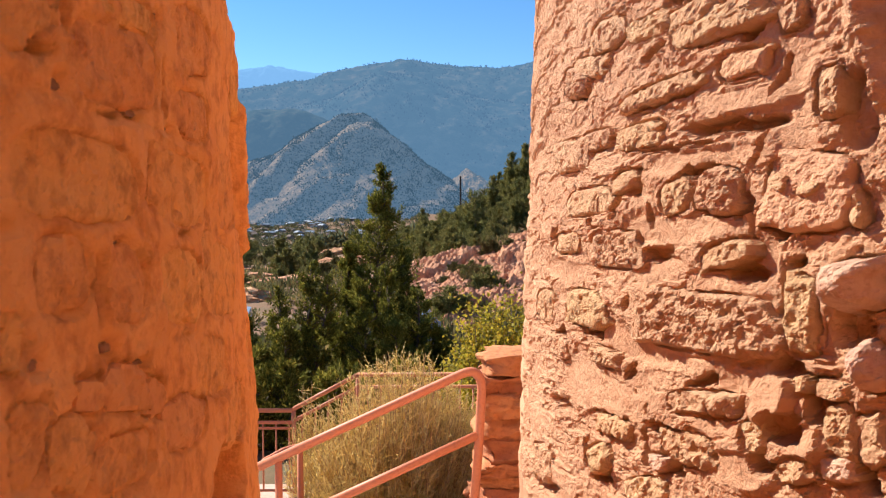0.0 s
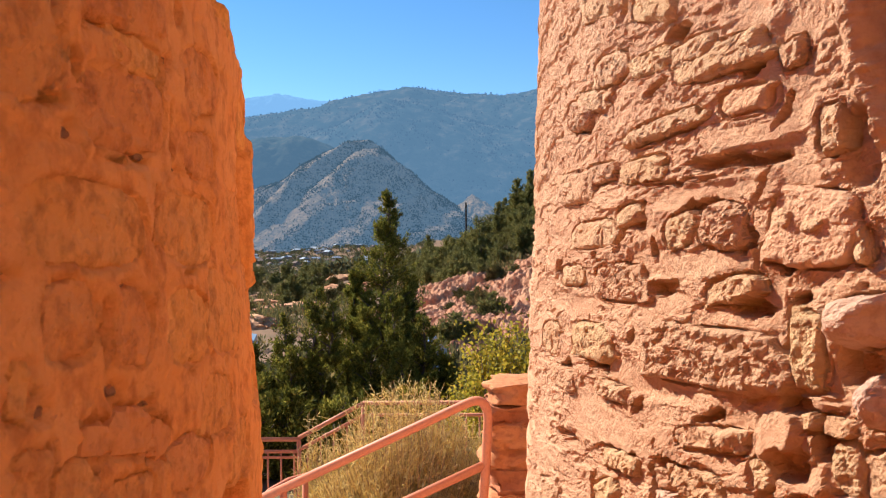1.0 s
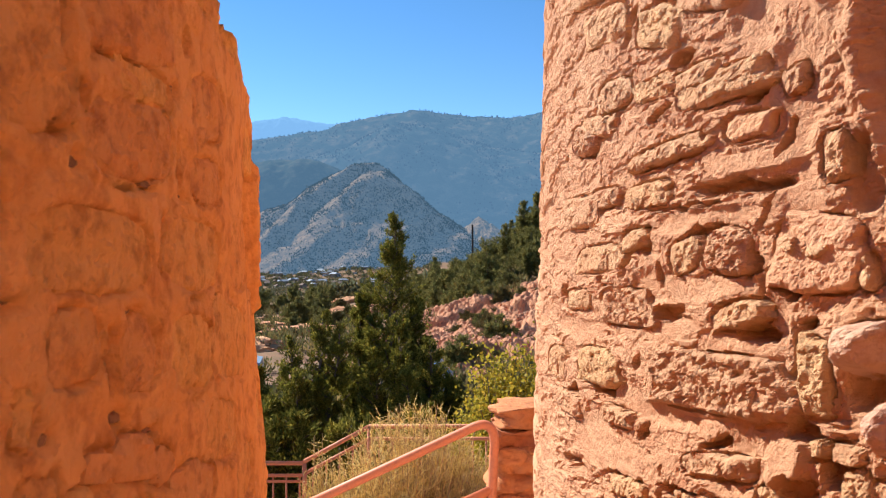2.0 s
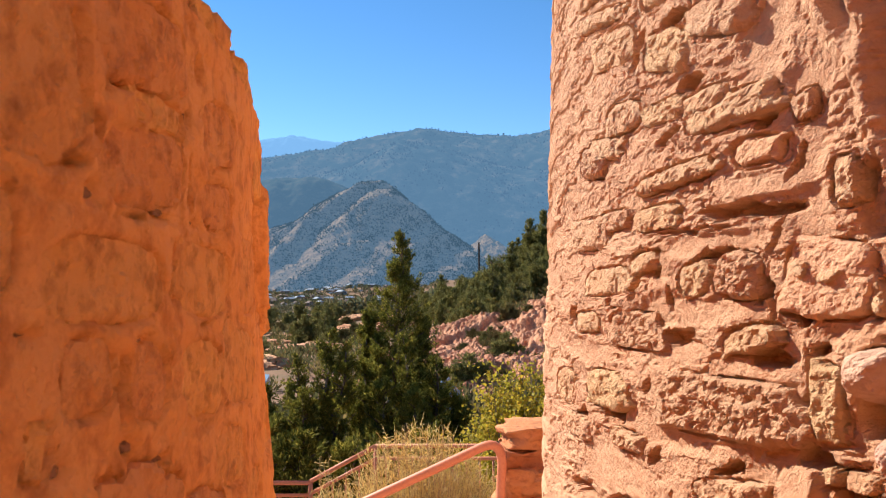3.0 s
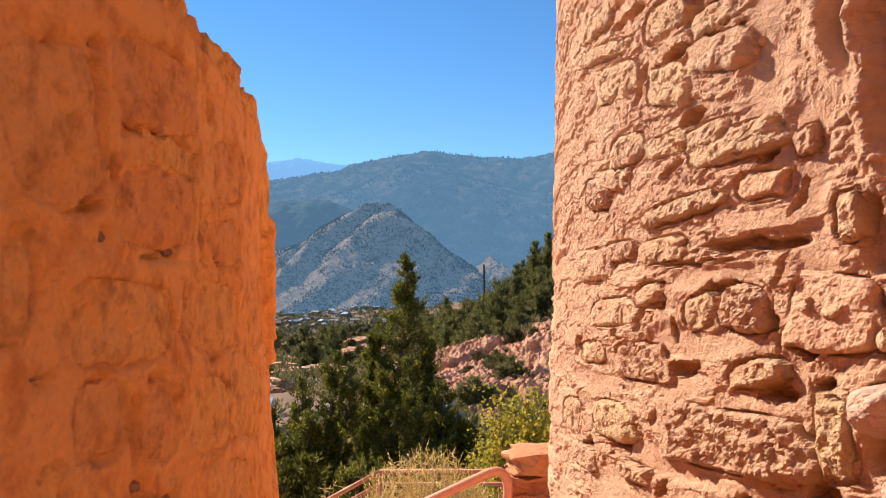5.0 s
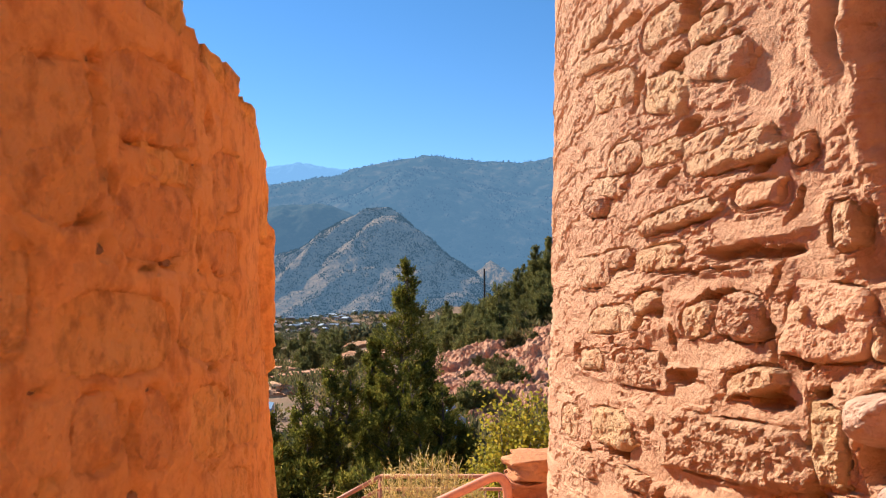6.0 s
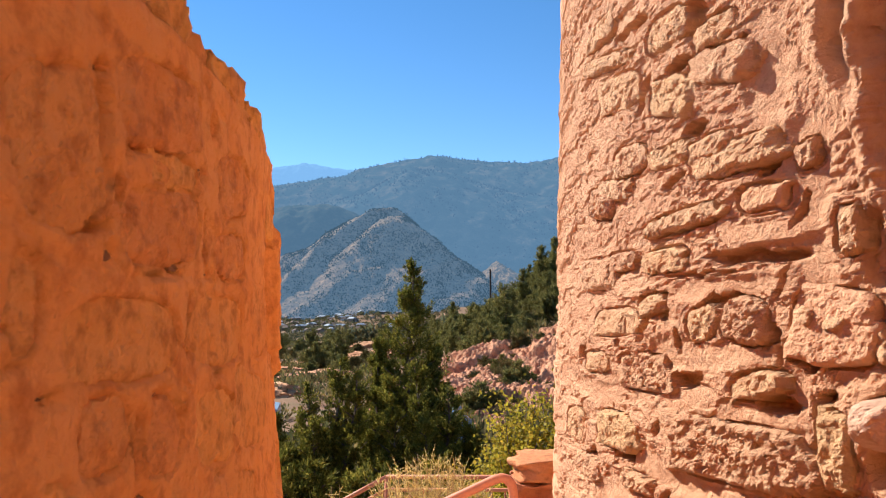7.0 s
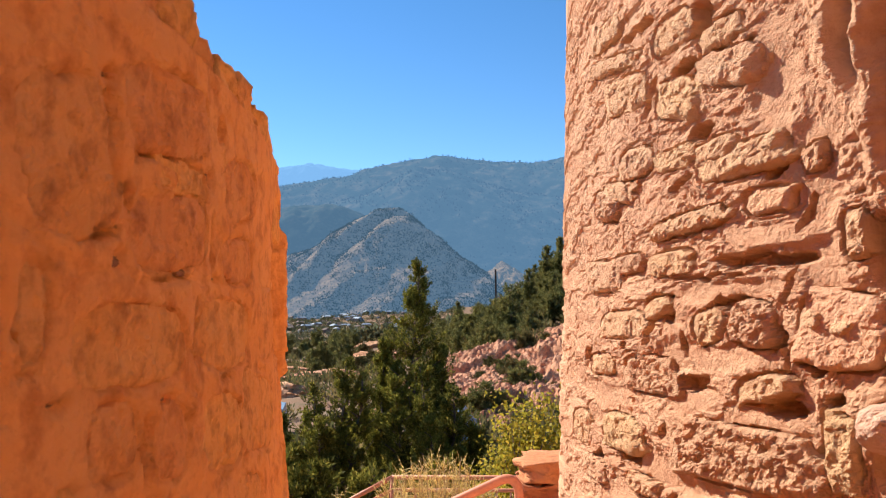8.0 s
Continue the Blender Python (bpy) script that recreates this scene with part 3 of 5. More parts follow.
    x, y, q = local(gs, gz, -0.946, 1.712, 0.036, 0.085, 0, -1)
    out = out - 0.020 * smooth(1.15, 0.80, q + 0.10 * fbm(gs * 40, gz * 40, 2, 315))
    for cs, cz, w, h, lean in CREVICES:
        hold = (np.abs(gs - cs) < 0.7 * w + 0.03) & (np.abs(gz - cz) < 0.7 * (w + h) + 0.02)
        ss, zz = gs[hold], gz[hold]
        x, y, q = local(ss + 0.010 * fbm(ss * 36, zz * 36, 4, 95, 0.6), zz + 0.010 * fbm(ss * 36, zz * 36, 4, 96, 0.6), cs, cz, w, h, lean, -1, 0.002)
        out[hold] -= (0.030 if min(w, h) > 0.014 else 0.024 if min(w, h) > 0.009 else 0.012) * smooth(1.15, 0.75, q)
    v = tower_point(gs, gz, out)
    rows, cols = gs.shape
    f = grid_faces(rows, cols, True).tolist()
    f.append([(rows - 1) * cols + i for i in range(cols)])
    t = mesh("wall_tower", v, [q[::-1] for q in f], M_MORTAR)
    tagged(t, "round sandstone and adobe mortar tower wall in sun", "wall", kind="structure")
    mats = (M_STONE, M_STONE, M_MORTAR, M_OLIVE, M_PINK, M_FLAT)
    rough = (0.0032, 0.0034, 0.0, 0.0026, 0.0034, 0.0016)
    for i, (cs, cz, w, h, lean, mm, kind) in enumerate(TOWER_STONES):
        if kind == 2:
            continue
        far = mm > 38
        me = stone_mesh("stone", w * 0.93, h * 0.96, 0.0005 + mm * (0.00042 if not far else 0.00095), rough[kind] * (0.6 + min(h, 0.08) * 6), i + 1, mats[kind], 0.03,
                        3.4 if kind != 4 else 2.4, 0.0026, 0.0058 * min(1, 0.35 + h * 8) if kind == 1 else (0.0022 if kind == 3 else 0.0), 0.25 if far else 1.0)
        p = tower_point(np.array(cs), np.array(cz), 0.0)
        phi = cs / TOWER_R
        stone_at(t, frame_on(p.tolist(), (-math.sin(phi), -math.cos(phi), 0), (-math.cos(phi), math.sin(phi), LEAN), lean), me)
    return t


tower = build_tower()

# The bowed wall on the camera's left, with an uneven top. s runs along it away from the camera's side.
BOW, BOW_R = (-3.25, 0.483), 3.0
LEFT_TOP = 1.884


def left_point(s, z, out):
    th = s / BOW_R
    r = BOW_R + out + 0.05 * np.clip(1.62 - z, 0, 0.6)
    return np.stack(np.broadcast_arrays(BOW[0] + np.cos(th) * r, BOW[1] + np.sin(th) * r, z), -1)


LEFT_STONES_A = (
    (-0.063, 1.751, 0.114, 0.105, 15, 7, 0), (0.097, 1.717, 0.190, 0.064, 5, 6, 0), (0.305, 1.708, 0.150, 0.051, 3, 7, 0), (0.033, 1.628, 0.204, 0.060, -1, 6, 0),
    (0.260, 1.628, 0.220, 0.073, -1, 8, 0), (0.512, 1.635, 0.195, 0.108, 0, 8, 0), (-0.097, 1.654, 0.028, 0.062, 3, 7, 0), (0.118, 1.767, 0.123, 0.028, 2, 5, 0),
    (0.317, 1.787, 0.176, 0.073, 7, 6, 0), (0.092, 1.816, 0.204, 0.073, 9, 6, 0), (0.097, 1.548, 0.075, 0.059, -8, 5, 0), (0.241, 1.533, 0.161, 0.077, -8, 5, 0),
    (0.432, 1.525, 0.270, 0.093, -7, 6, 0), (-0.003, 1.563, 0.074, 0.052, -8, 5, 0),)
LEFT_STONES_B = (
    (0.021, 1.479, 0.038, 0.026, -14, 6, 1), (0.083, 1.471, 0.089, 0.037, -13, 9, 1), (0.138, 1.449, 0.051, 0.031, -14, 5, 1), (-0.057, 1.469, 0.038, 0.047, -17, 5, 0),
    (-0.007, 1.448, 0.060, 0.050, -18, 5, 0), (0.073, 1.418, 0.097, 0.040, -10, 6, 0), (0.220, 1.407, 0.153, 0.050, -10, 6, 0), (0.351, 1.434, 0.171, 0.067, -9, 5, 0),
    (-0.065, 1.529, 0.023, 0.033, -10, 5, 0),)
LEFT_STONES = LEFT_STONES_A + LEFT_STONES_B
LEFT_END = (
    (0.680, 1.800, 0.140, 0.080, 0, 12, 0), (0.720, 1.560, 0.150, 0.050, 0, 10, 0), (0.800, 1.740, 0.080, 0.090, 0, 8, 0),
    (0.700, 1.400, 0.160, 0.080, 0, 10, 0), (0.800, 1.600, 0.080, 0.060, 0, 12, 0), (0.480, 1.350, 0.170, 0.070, 0, 6, 0),
    (0.800, 1.300, 0.090, 0.080, 0, 10, 0))
# small dark stones and holes in the joints
LEFT_CHINKS_A = (
    (0.000, 1.689, 0.019, 0.013), (-0.067, 1.597, 0.021, 0.006), (0.085, 1.582, 0.028, 0.009), (0.058, 1.506, 0.021, 0.012),
    (-0.019, 1.816, 0.014, 0.009), (0.016, 1.764, 0.007, 0.010), (0.119, 1.484, 0.021, 0.007), (0.122, 1.686, 0.016, 0.005),
    (-0.040, 1.512, 0.018, 0.009), (0.120, 1.483, 0.020, 0.005), (0.355, 1.583, 0.028, 0.008), (0.221, 1.685, 0.019, 0.008),
    (-0.079, 1.722, 0.011, 0.005), (0.074, 1.758, 0.020, 0.006), (0.191, 1.780, 0.016, 0.013),)
LEFT_CHINKS = LEFT_CHINKS_A
# cracks: place along, height, width, height, lean
LEFT_CRACKS_A = (
    (0.046, 1.555, 0.011, 0.036, -5), (0.045, 1.546, 0.011, 0.036, -2), (-0.038, 1.473, 0.007, 0.037, -16), (0.157, 1.637, 0.009, 0.048, 1),
    (-0.085, 1.649, 0.005, 0.035, 2), (-0.018, 1.783, 0.007, 0.033, 6), (0.005, 1.728, 0.005, 0.026, 13), (-0.032, 1.703, 0.055, 0.002, 4),
    (0.073, 1.776, 0.096, 0.003, 7), (0.202, 1.715, 0.010, 0.052, 7), (0.224, 1.835, 0.015, 0.025, 15),)
LEFT_CRACKS = LEFT_CRACKS_A


def build_left():
    s = np.concatenate([np.linspace(-1.9, -0.24, 24)[:-1], np.arange(-0.24, 0.915, 0.004)])
    z = np.concatenate([np.linspace(-0.2, 1.05, 20)[:-1], np.arange(1.05, LEFT_TOP, 0.004), [LEFT_TOP]])
    gs, gz = np.meshgrid(s, z)
    stones = LEFT_STONES + LEFT_END
    out = 0.003 + 0.005 * fbm(gs / 0.20, gz / 0.12, 3, 52) + 0.0030 * fbm(gs / 0.05, gz / 0.035, 4, 57, 0.6) + 0.0018 * fbm(gs / 0.03, gz / 0.09, 3, 58)
    edge, idn = cells(gs / 0.13, gz / 0.06, 61)
    out = out + smooth(0.02, 0.16, edge) * (0.0015 + 0.001 * idn)
    out = out + 0.0012 * fbm(gs / 0.012, gz / 0.012, 2, 63)
    out = out + joints(gs, gz, stones, 0.0085, 0.045, climb=0.0001)
    for cs, cz, w, h, lean in LEFT_CRACKS:
        x, y, q = local(gs + 0.004 * fbm(gs * 40, gz * 60, 2, 195), gz + 0.003 * fbm(gs * 45, gz * 60, 2, 196), cs, cz, w, h, lean, 1, 0.0022)
        out = out - 0.016 * smooth(1.25, 0.6, q)
    for cs, cz, w, h in LEFT_CHINKS:
        out = out - 0.010 * np.exp(-(((gs - cs) / w * 1.7) ** 4 + ((gz - cz) / h * 1.7) ** 4))
    # a hole broken out low near the end
    out = out - 0.17 * smooth(1.1, 0.6, np.hypot((gs - 0.40 + 0.4 * (gz - 1.30)) / 0.10, (gz - 1.285) / 0.055) + 0.25 * fbm(gs * 18, gz * 25, 2, 66))
    # a shallow niche near the end, and end stones that stand out past it
    tall = smooth(1.565, 1.575, gz) * smooth(1.79, 1.77, gz)
    out = out - 0.016 * tall * smooth(0.60, 0.61, gs) * smooth(0.70, 0.685, gs)
    out = out + 0.014 * smooth(0.70, 0.72, gs) * smooth(1.535, 1.55, gz) * smooth(1.80, 1.78, gz) + 0.005 * smooth(0.5, 0.7, gs) * smooth(1.5, 1.4, gz)
    # the end of the wall turns the corner
    out = out - 0.20 * smooth(0.845, 0.92, gs) ** 1.6
    front = left_point(gs, gz, out)
    back = left_point(gs, gz, -0.42 + 0.0 * out)
    rows, cols = gs.shape
    v = np.concatenate([front.reshape(-1, 3), back.reshape(-1, 3)])
    n = rows * cols
    f = grid_faces(rows, cols).tolist() + grid_faces(rows, cols, base=n)[:, ::-1].tolist()
    for j in range(cols - 1):
        a = (rows - 1) * cols + j
        f.append([a, a + 1, n + a + 1, n + a])
        f.append([n + j, n + j + 1, j + 1, j])
    for i in range(rows - 1):
        a, b = i * cols, i * cols + cols - 1
        f.append([a, a + cols, n + a + cols, n + a])
        f.append([b + cols, b, n + b, n + b + cols])
    w_ob = mesh("wall_left", v, f, M_PLASTER, soft=True)
    tagged(w_ob, "bowed adobe plastered stone wall in warm shade", "wall", kind="structure")
    for i, (cs, cz, w, h, lean, mm, kind) in enumerate(stones):
        me = stone_mesh("stone", w, h * 1.04, 0.0004 + mm * 0.00034, 0.0015, 90 + i, M_PLASTER_STONE if kind == 0 else M_DULL, 0.02, 3.2, 0.0035, 0.0, 0.6)
        th = cs / BOW_R
        p = left_point(np.array(cs), np.array(cz), 0.0)
        stone_at(w_ob, frame_on(p.tolist(), (-math.sin(th), math.cos(th), 0), (math.cos(th), math.sin(th), 0), lean), me)
    for i, (cs, cz, w, h) in enumerate(LEFT_CHINKS):
        me = stone_mesh("chinking_stone", w, h, 0.003, 0.001, 150 + i, M_CHINK, 0.01, 2.6, 0.0016)
        th = cs / BOW_R
        p = left_point(np.array(cs), np.array(cz), -0.006)
        ob = attach("chinking_stone", me, w_ob)
        ob.matrix_local = frame_on(p.tolist(), (-math.sin(th), math.cos(th), 0), (math.cos(th), math.sin(th), 0), 0)
    # coping stones along the top
    rng = random.Random(5)
    x = -0.35
    i = 0
    while x < 0.88:
        w = rng.uniform(0.035, 0.10)
        hgt = rng.uniform(0.030, 0.050)
        bm = bmesh.new()
        bmesh.ops.create_cube(bm, size=1)
        bmesh.ops.subdivide_edges(bm, edges=bm.edges, cuts=4, use_grid_fill=True)
        for vv in bm.verts:
            c = vv.co
            c *= 1 - 0.04 * (c.x ** 2 + c.y ** 2 + c.z ** 2 - 0.25)
            nz = noise.noise_vector(c * 2.5 + Vector((i * 3.3, 0, 0))) * 0.10
            c += Vector((nz.x, nz.y * 0.3, nz.z))
            c.x *= w * 1.08
            c.y *= 0.40
            c.z *= hgt
        me = bpy.data.meshes.new("coping_stone")
        bm.to_mesh(me)
        bm.free()
        me.materials.append(M_PLASTER_STONE)
        me.polygons.foreach_set("use_smooth", [True] * len(me.polygons))
        ob = attach("coping_stone", me, w_ob)
        sc = min(x + w / 2, 0.85)
        th = sc / BOW_R
        p = left_point(np.array(sc), np.array(LEFT_TOP + hgt * 0.30 + 0.010 * float(smooth(0.6, 0.35, sc))), -0.203 + rng.uniform(-0.006, 0.006))
        m = Matrix(((-math.sin(th), -math.cos(th), 0), (math.cos(th), -math.sin(th), 0), (0, 0, 1))).to_4x4()
        m.translation = Vector(p.tolist())
        ob.matrix_local = m
        x += w
        i += 1


build_left()


# ---- terrace, steps, low wall ----
def slab_mesh(name, x0, x1, y0, y1, z0, z1, mat, parent=None, label="", bevel=0.012):
    bm = bmesh.new()
    bmesh.ops.create_cube(bm, size=1, matrix=Matrix.Translation(((x0 + x1) / 2, (y0 + y1) / 2, (z0 + z1) / 2)) @ Matrix.Diagonal((x1 - x0, y1 - y0, z1 - z0, 1)))
    bmesh.ops.bevel(bm, geom=list(bm.edges), offset=bevel, segments=2, affect="EDGES")
    return part(name, bm, mat, parent, label)


terrace = slab_mesh("terrace", -4.0, 2.6, -2.6, 3.98, -0.30, -0.005, M_SLAB)
tagged(terrace, "pink concrete terrace between the stone walls", "paving", kind="structure")
# unseen wall added behind the viewpoint, closes the slot and bounces light
back_wall = slab_mesh("wall_back", -3.0, 2.4, -2.4, -2.0, -0.1, 2.9, M_PLASTER)
tagged(back_wall, "unseen plain adobe wall added to close the slot for bounced light", "wall", kind="structure")
stairs = holder("stairs", (0, 0, 0), "pink concrete garden steps beside the rail", "stairs", kind="structure")
for i in range(6):
    slab_mesh("step", 0.10 - 0.38 * (i + 1), 0.10 - 0.38 * i, 3.985, 4.30, -1.3, -0.03 - 0.165 * (i + 1), M_SLAB, stairs)
landing = slab_mesh("landing", -3.4, 2.2, 5.75, 7.35, -1.5, -1.05, M_SLAB)
tagged(landing, "sunlit pink concrete landing below the steps", "paving", kind="structure")


def low_wall():
    """End of a low dry-laid wall of flat red sandstone."""
    wall = holder("wall_low", (0, 0, -0.3), "low red sandstone wall end in shade", "wall", kind="structure")
    rng = random.Random(11)
    z, i = 0.0, 0
    while z < 1.125:
        h = rng.uniform(0.055, 0.125)
        last = z + h > 1.06
        if last:
            h = 1.135 - z
        x = 0.205 + rng.uniform(-0.04, 0.04) + (0.035 if last else 0)
        while x < 1.0:
            w = rng.uniform(0.30, 0.5)
            bm = bmesh.new()
            bmesh.ops.create_cube(bm, size=1)
            bmesh.ops.subdivide_edges(bm, edges=bm.edges, cuts=12, use_grid_fill=True)
            for vv in bm.verts:
                c = vv.co.copy()
                k = 1 - 0.07 * max(0, c.length_squared - 0.3)
                q = Vector((c.x * w * k, c.y * 0.42, c.z * h * 1.06 * k))
                n = noise.noise_vector(Vector((q.x * 7 + i * 2.7, q.y * 7, q.z * 13)))
                n2 = noise.turbulence_vector(Vector((q.x * 18 + i, q.y * 18, q.z * 34)), 3, False)
                vv.co = q + Vector((n.x * 0.07 + n2.x * 0.022, n.y * 0.07 + n2.y * 0.026, n.z * 0.020 + n2.z * 0.010))
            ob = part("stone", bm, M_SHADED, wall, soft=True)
            ob.location = (x + w / 2, 4.20 + rng.uniform(-0.045, 0.03), z + h / 2)
            x += w * 0.99
            i += 1
        z += h


low_wall()


# ---- railings ----
def tube(bm, points, r, sides=10):
    """A bent pipe along points, with closed ends."""
    pts = [Vector(p) for p in points]
    rings = []
    for i, p in enumerate(pts):
        d = (pts[min(i + 1, len(pts) - 1)] - pts[max(i - 1, 0)]).normalized()
        ref = Vector((0, 1, 0)) if abs(d.y) < 0.8 else Vector((0, 0, 1))
        a = d.cross(ref).normalized()
        b = d.cross(a)
        rings.append([bm.verts.new(p + (a * math.cos(2 * math.pi * k / sides) + b * math.sin(2 * math.pi * k / sides)) * r) for k in range(sides)])
    for u, w in zip(rings, rings[1:]):
        for k in range(sides):
            bm.faces.new((u[k], u[(k + 1) % sides], w[(k + 1) % sides], w[k]))
    bm.faces.new(rings[0][::-1])
    bm.faces.new(rings[-1])
    bmesh.ops.recalc_face_normals(bm, faces=bm.faces)


def pipe(name, points, r, parent, mat=None):
    bm = bmesh.new()
    tube(bm, points, r)
    ob = part(name, bm, mat or M_PAINT, parent, soft=True)
    return ob


def bend(a, corner, b, n=6):
    """Points of a rounded corner."""
    a, c, b = Vector(a), Vector(corner), Vector(b)
    return [a.lerp(c, t).lerp(c.lerp(b, t), t) for t in [i / n for i in range(n + 1)]]


stair_rail = holder("stair_rail", (0, 0, 0), "terracotta painted pipe handrail down the steps", "railing")
Y = 3.9
end_l = Vector((-0.985, Y, 0.285))
slope = (Vector((0.107, Y, 0.784)) - end_l).normalized()
pipe("top_rail", [end_l, end_l + slope * 0.5] + bend((0.095, Y, 0.779), (0.200, Y, 0.822), (0.198, Y, 0.690), 8) + [(0.185, Y, 0.45), (0.150, Y, -0.02)], 0.0245, stair_rail)
low_l = Vector((0.178, Y, 0.452)) - slope * 1.22
pipe("lower_rail", [low_l, (0.178, Y, 0.452)], 0.0245, stair_rail)
pipe("post", [(-0.880, Y, 0.315), (-0.883, Y, -0.55)], 0.020, stair_rail)
pipe("return_rail", [end_l + Vector((0, 0.01, 0)), (-1.05, 4.30, 0.190), (-1.01, 4.62, 0.150), (-0.82, 4.90, 0.130)], 0.0150, stair_rail)
pipe("return_post", [(-0.93, 4.74, 0.135), (-0.93, 4.74, -0.75)], 0.02, stair_rail)

far_rail = holder("landing_rail", (0, 0, 0), "terracotta painted metal guard rail with balusters", "railing")
YF = 7.0
for dz, nm in ((0.0, "top_rail"), (-0.115, "second_rail")):
    for pts in ([(-3.2, YF, -0.22 + dz), (-1.43, YF, -0.22 + dz)], [(-1.43, YF, -0.205 + dz), (-0.82, YF, 0.118 + dz)], [(-0.82, YF, 0.119 + dz), (1.9, YF, 0.119 + dz)]):
        pipe(nm, pts, 0.021 if dz == 0 else 0.017, far_rail)
for pts in ([(-3.2, YF, -0.39), (-1.43, YF, -0.39)], [(-3.2, YF, -0.99), (-1.43, YF, -0.99)], [(-1.43, YF, -0.99), (-0.82, YF, -0.80)], [(-0.82, YF, -0.80), (1.9, YF, -0.80)]):
    pipe("bottom_rail", pts, 0.013, far_rail)
bx = -3.1
while bx < 1.9:
    top = float(np.interp(bx, [-1.43, -0.82], [-0.35, -0.01]))
    bot = float(np.interp(bx, [-1.43, -0.82], [-0.99, -0.80]))
    pipe("baluster", [(bx, YF, top), (bx, YF, bot)], 0.009, far_rail)
    bx += 0.125
for px in (-3.15, -1.43, -0.82, 0.5, 1.85):
    pipe("post", [(px, YF, float(np.interp(px, [-1.43, -0.82], [-0.22, 0.119]))), (px, YF, -1.06)], 0.021, far_rail)


# ---- plants ----
def blades(base, way, length, width, rng, cross=2):
    """Tapered leaf blades: arrays of corners and faces, cross blades to a sprig."""
    n = len(base)
    vs, fs = [], []
    for k in range(cross):
        ref = rng.normal(size=(n, 3))
        side = np.cross(way, ref)
        side /= np.linalg.norm(side, axis=1)[:, None] + 1e-9
        mid = base + way * (length * 0.45)[:, None]
        vs.append(np.stack([base, mid + side * (width / 2)[:, None], base + way * length[:, None], mid - side * (width / 2)[:, None]], 1))
    v = np.concatenate(vs).reshape(-1, 3)
    f = np.arange(len(v)).reshape(-1, 4)
    return v, f


def prisms(a, b, ra, rb):
    """Thin three-sided twigs from a to b."""
    d = b - a
    d = d / (np.linalg.norm(d, axis=1)[:, None] + 1e-9)
    u = np.cross(d, np.array([0.3, 0.9, 0.2]))
    u /= np.linalg.norm(u, axis=1)[:, None] + 1e-9
    w = np.cross(d, u)
    ring = [u * math.cos(t) + w * math.sin(t) for t in (0, 2.094, 4.189)]
    v = np.stack([a + q * ra[:, None] for q in ring] + [b + q * rb[:, None] for q in ring], 1)
    o = np.arange(len(a))[:, None] * 6
    f = np.concatenate([o + np.array([[0, 1, 4, 3]]), o + np.array([[1, 2, 5, 4]]), o + np.array([[2, 0, 3, 5]])])
    return v.reshape(-1, 3), f


def unit(v):
    return v / (np.linalg.norm(v, axis=-1, keepdims=True) + 1e-9)


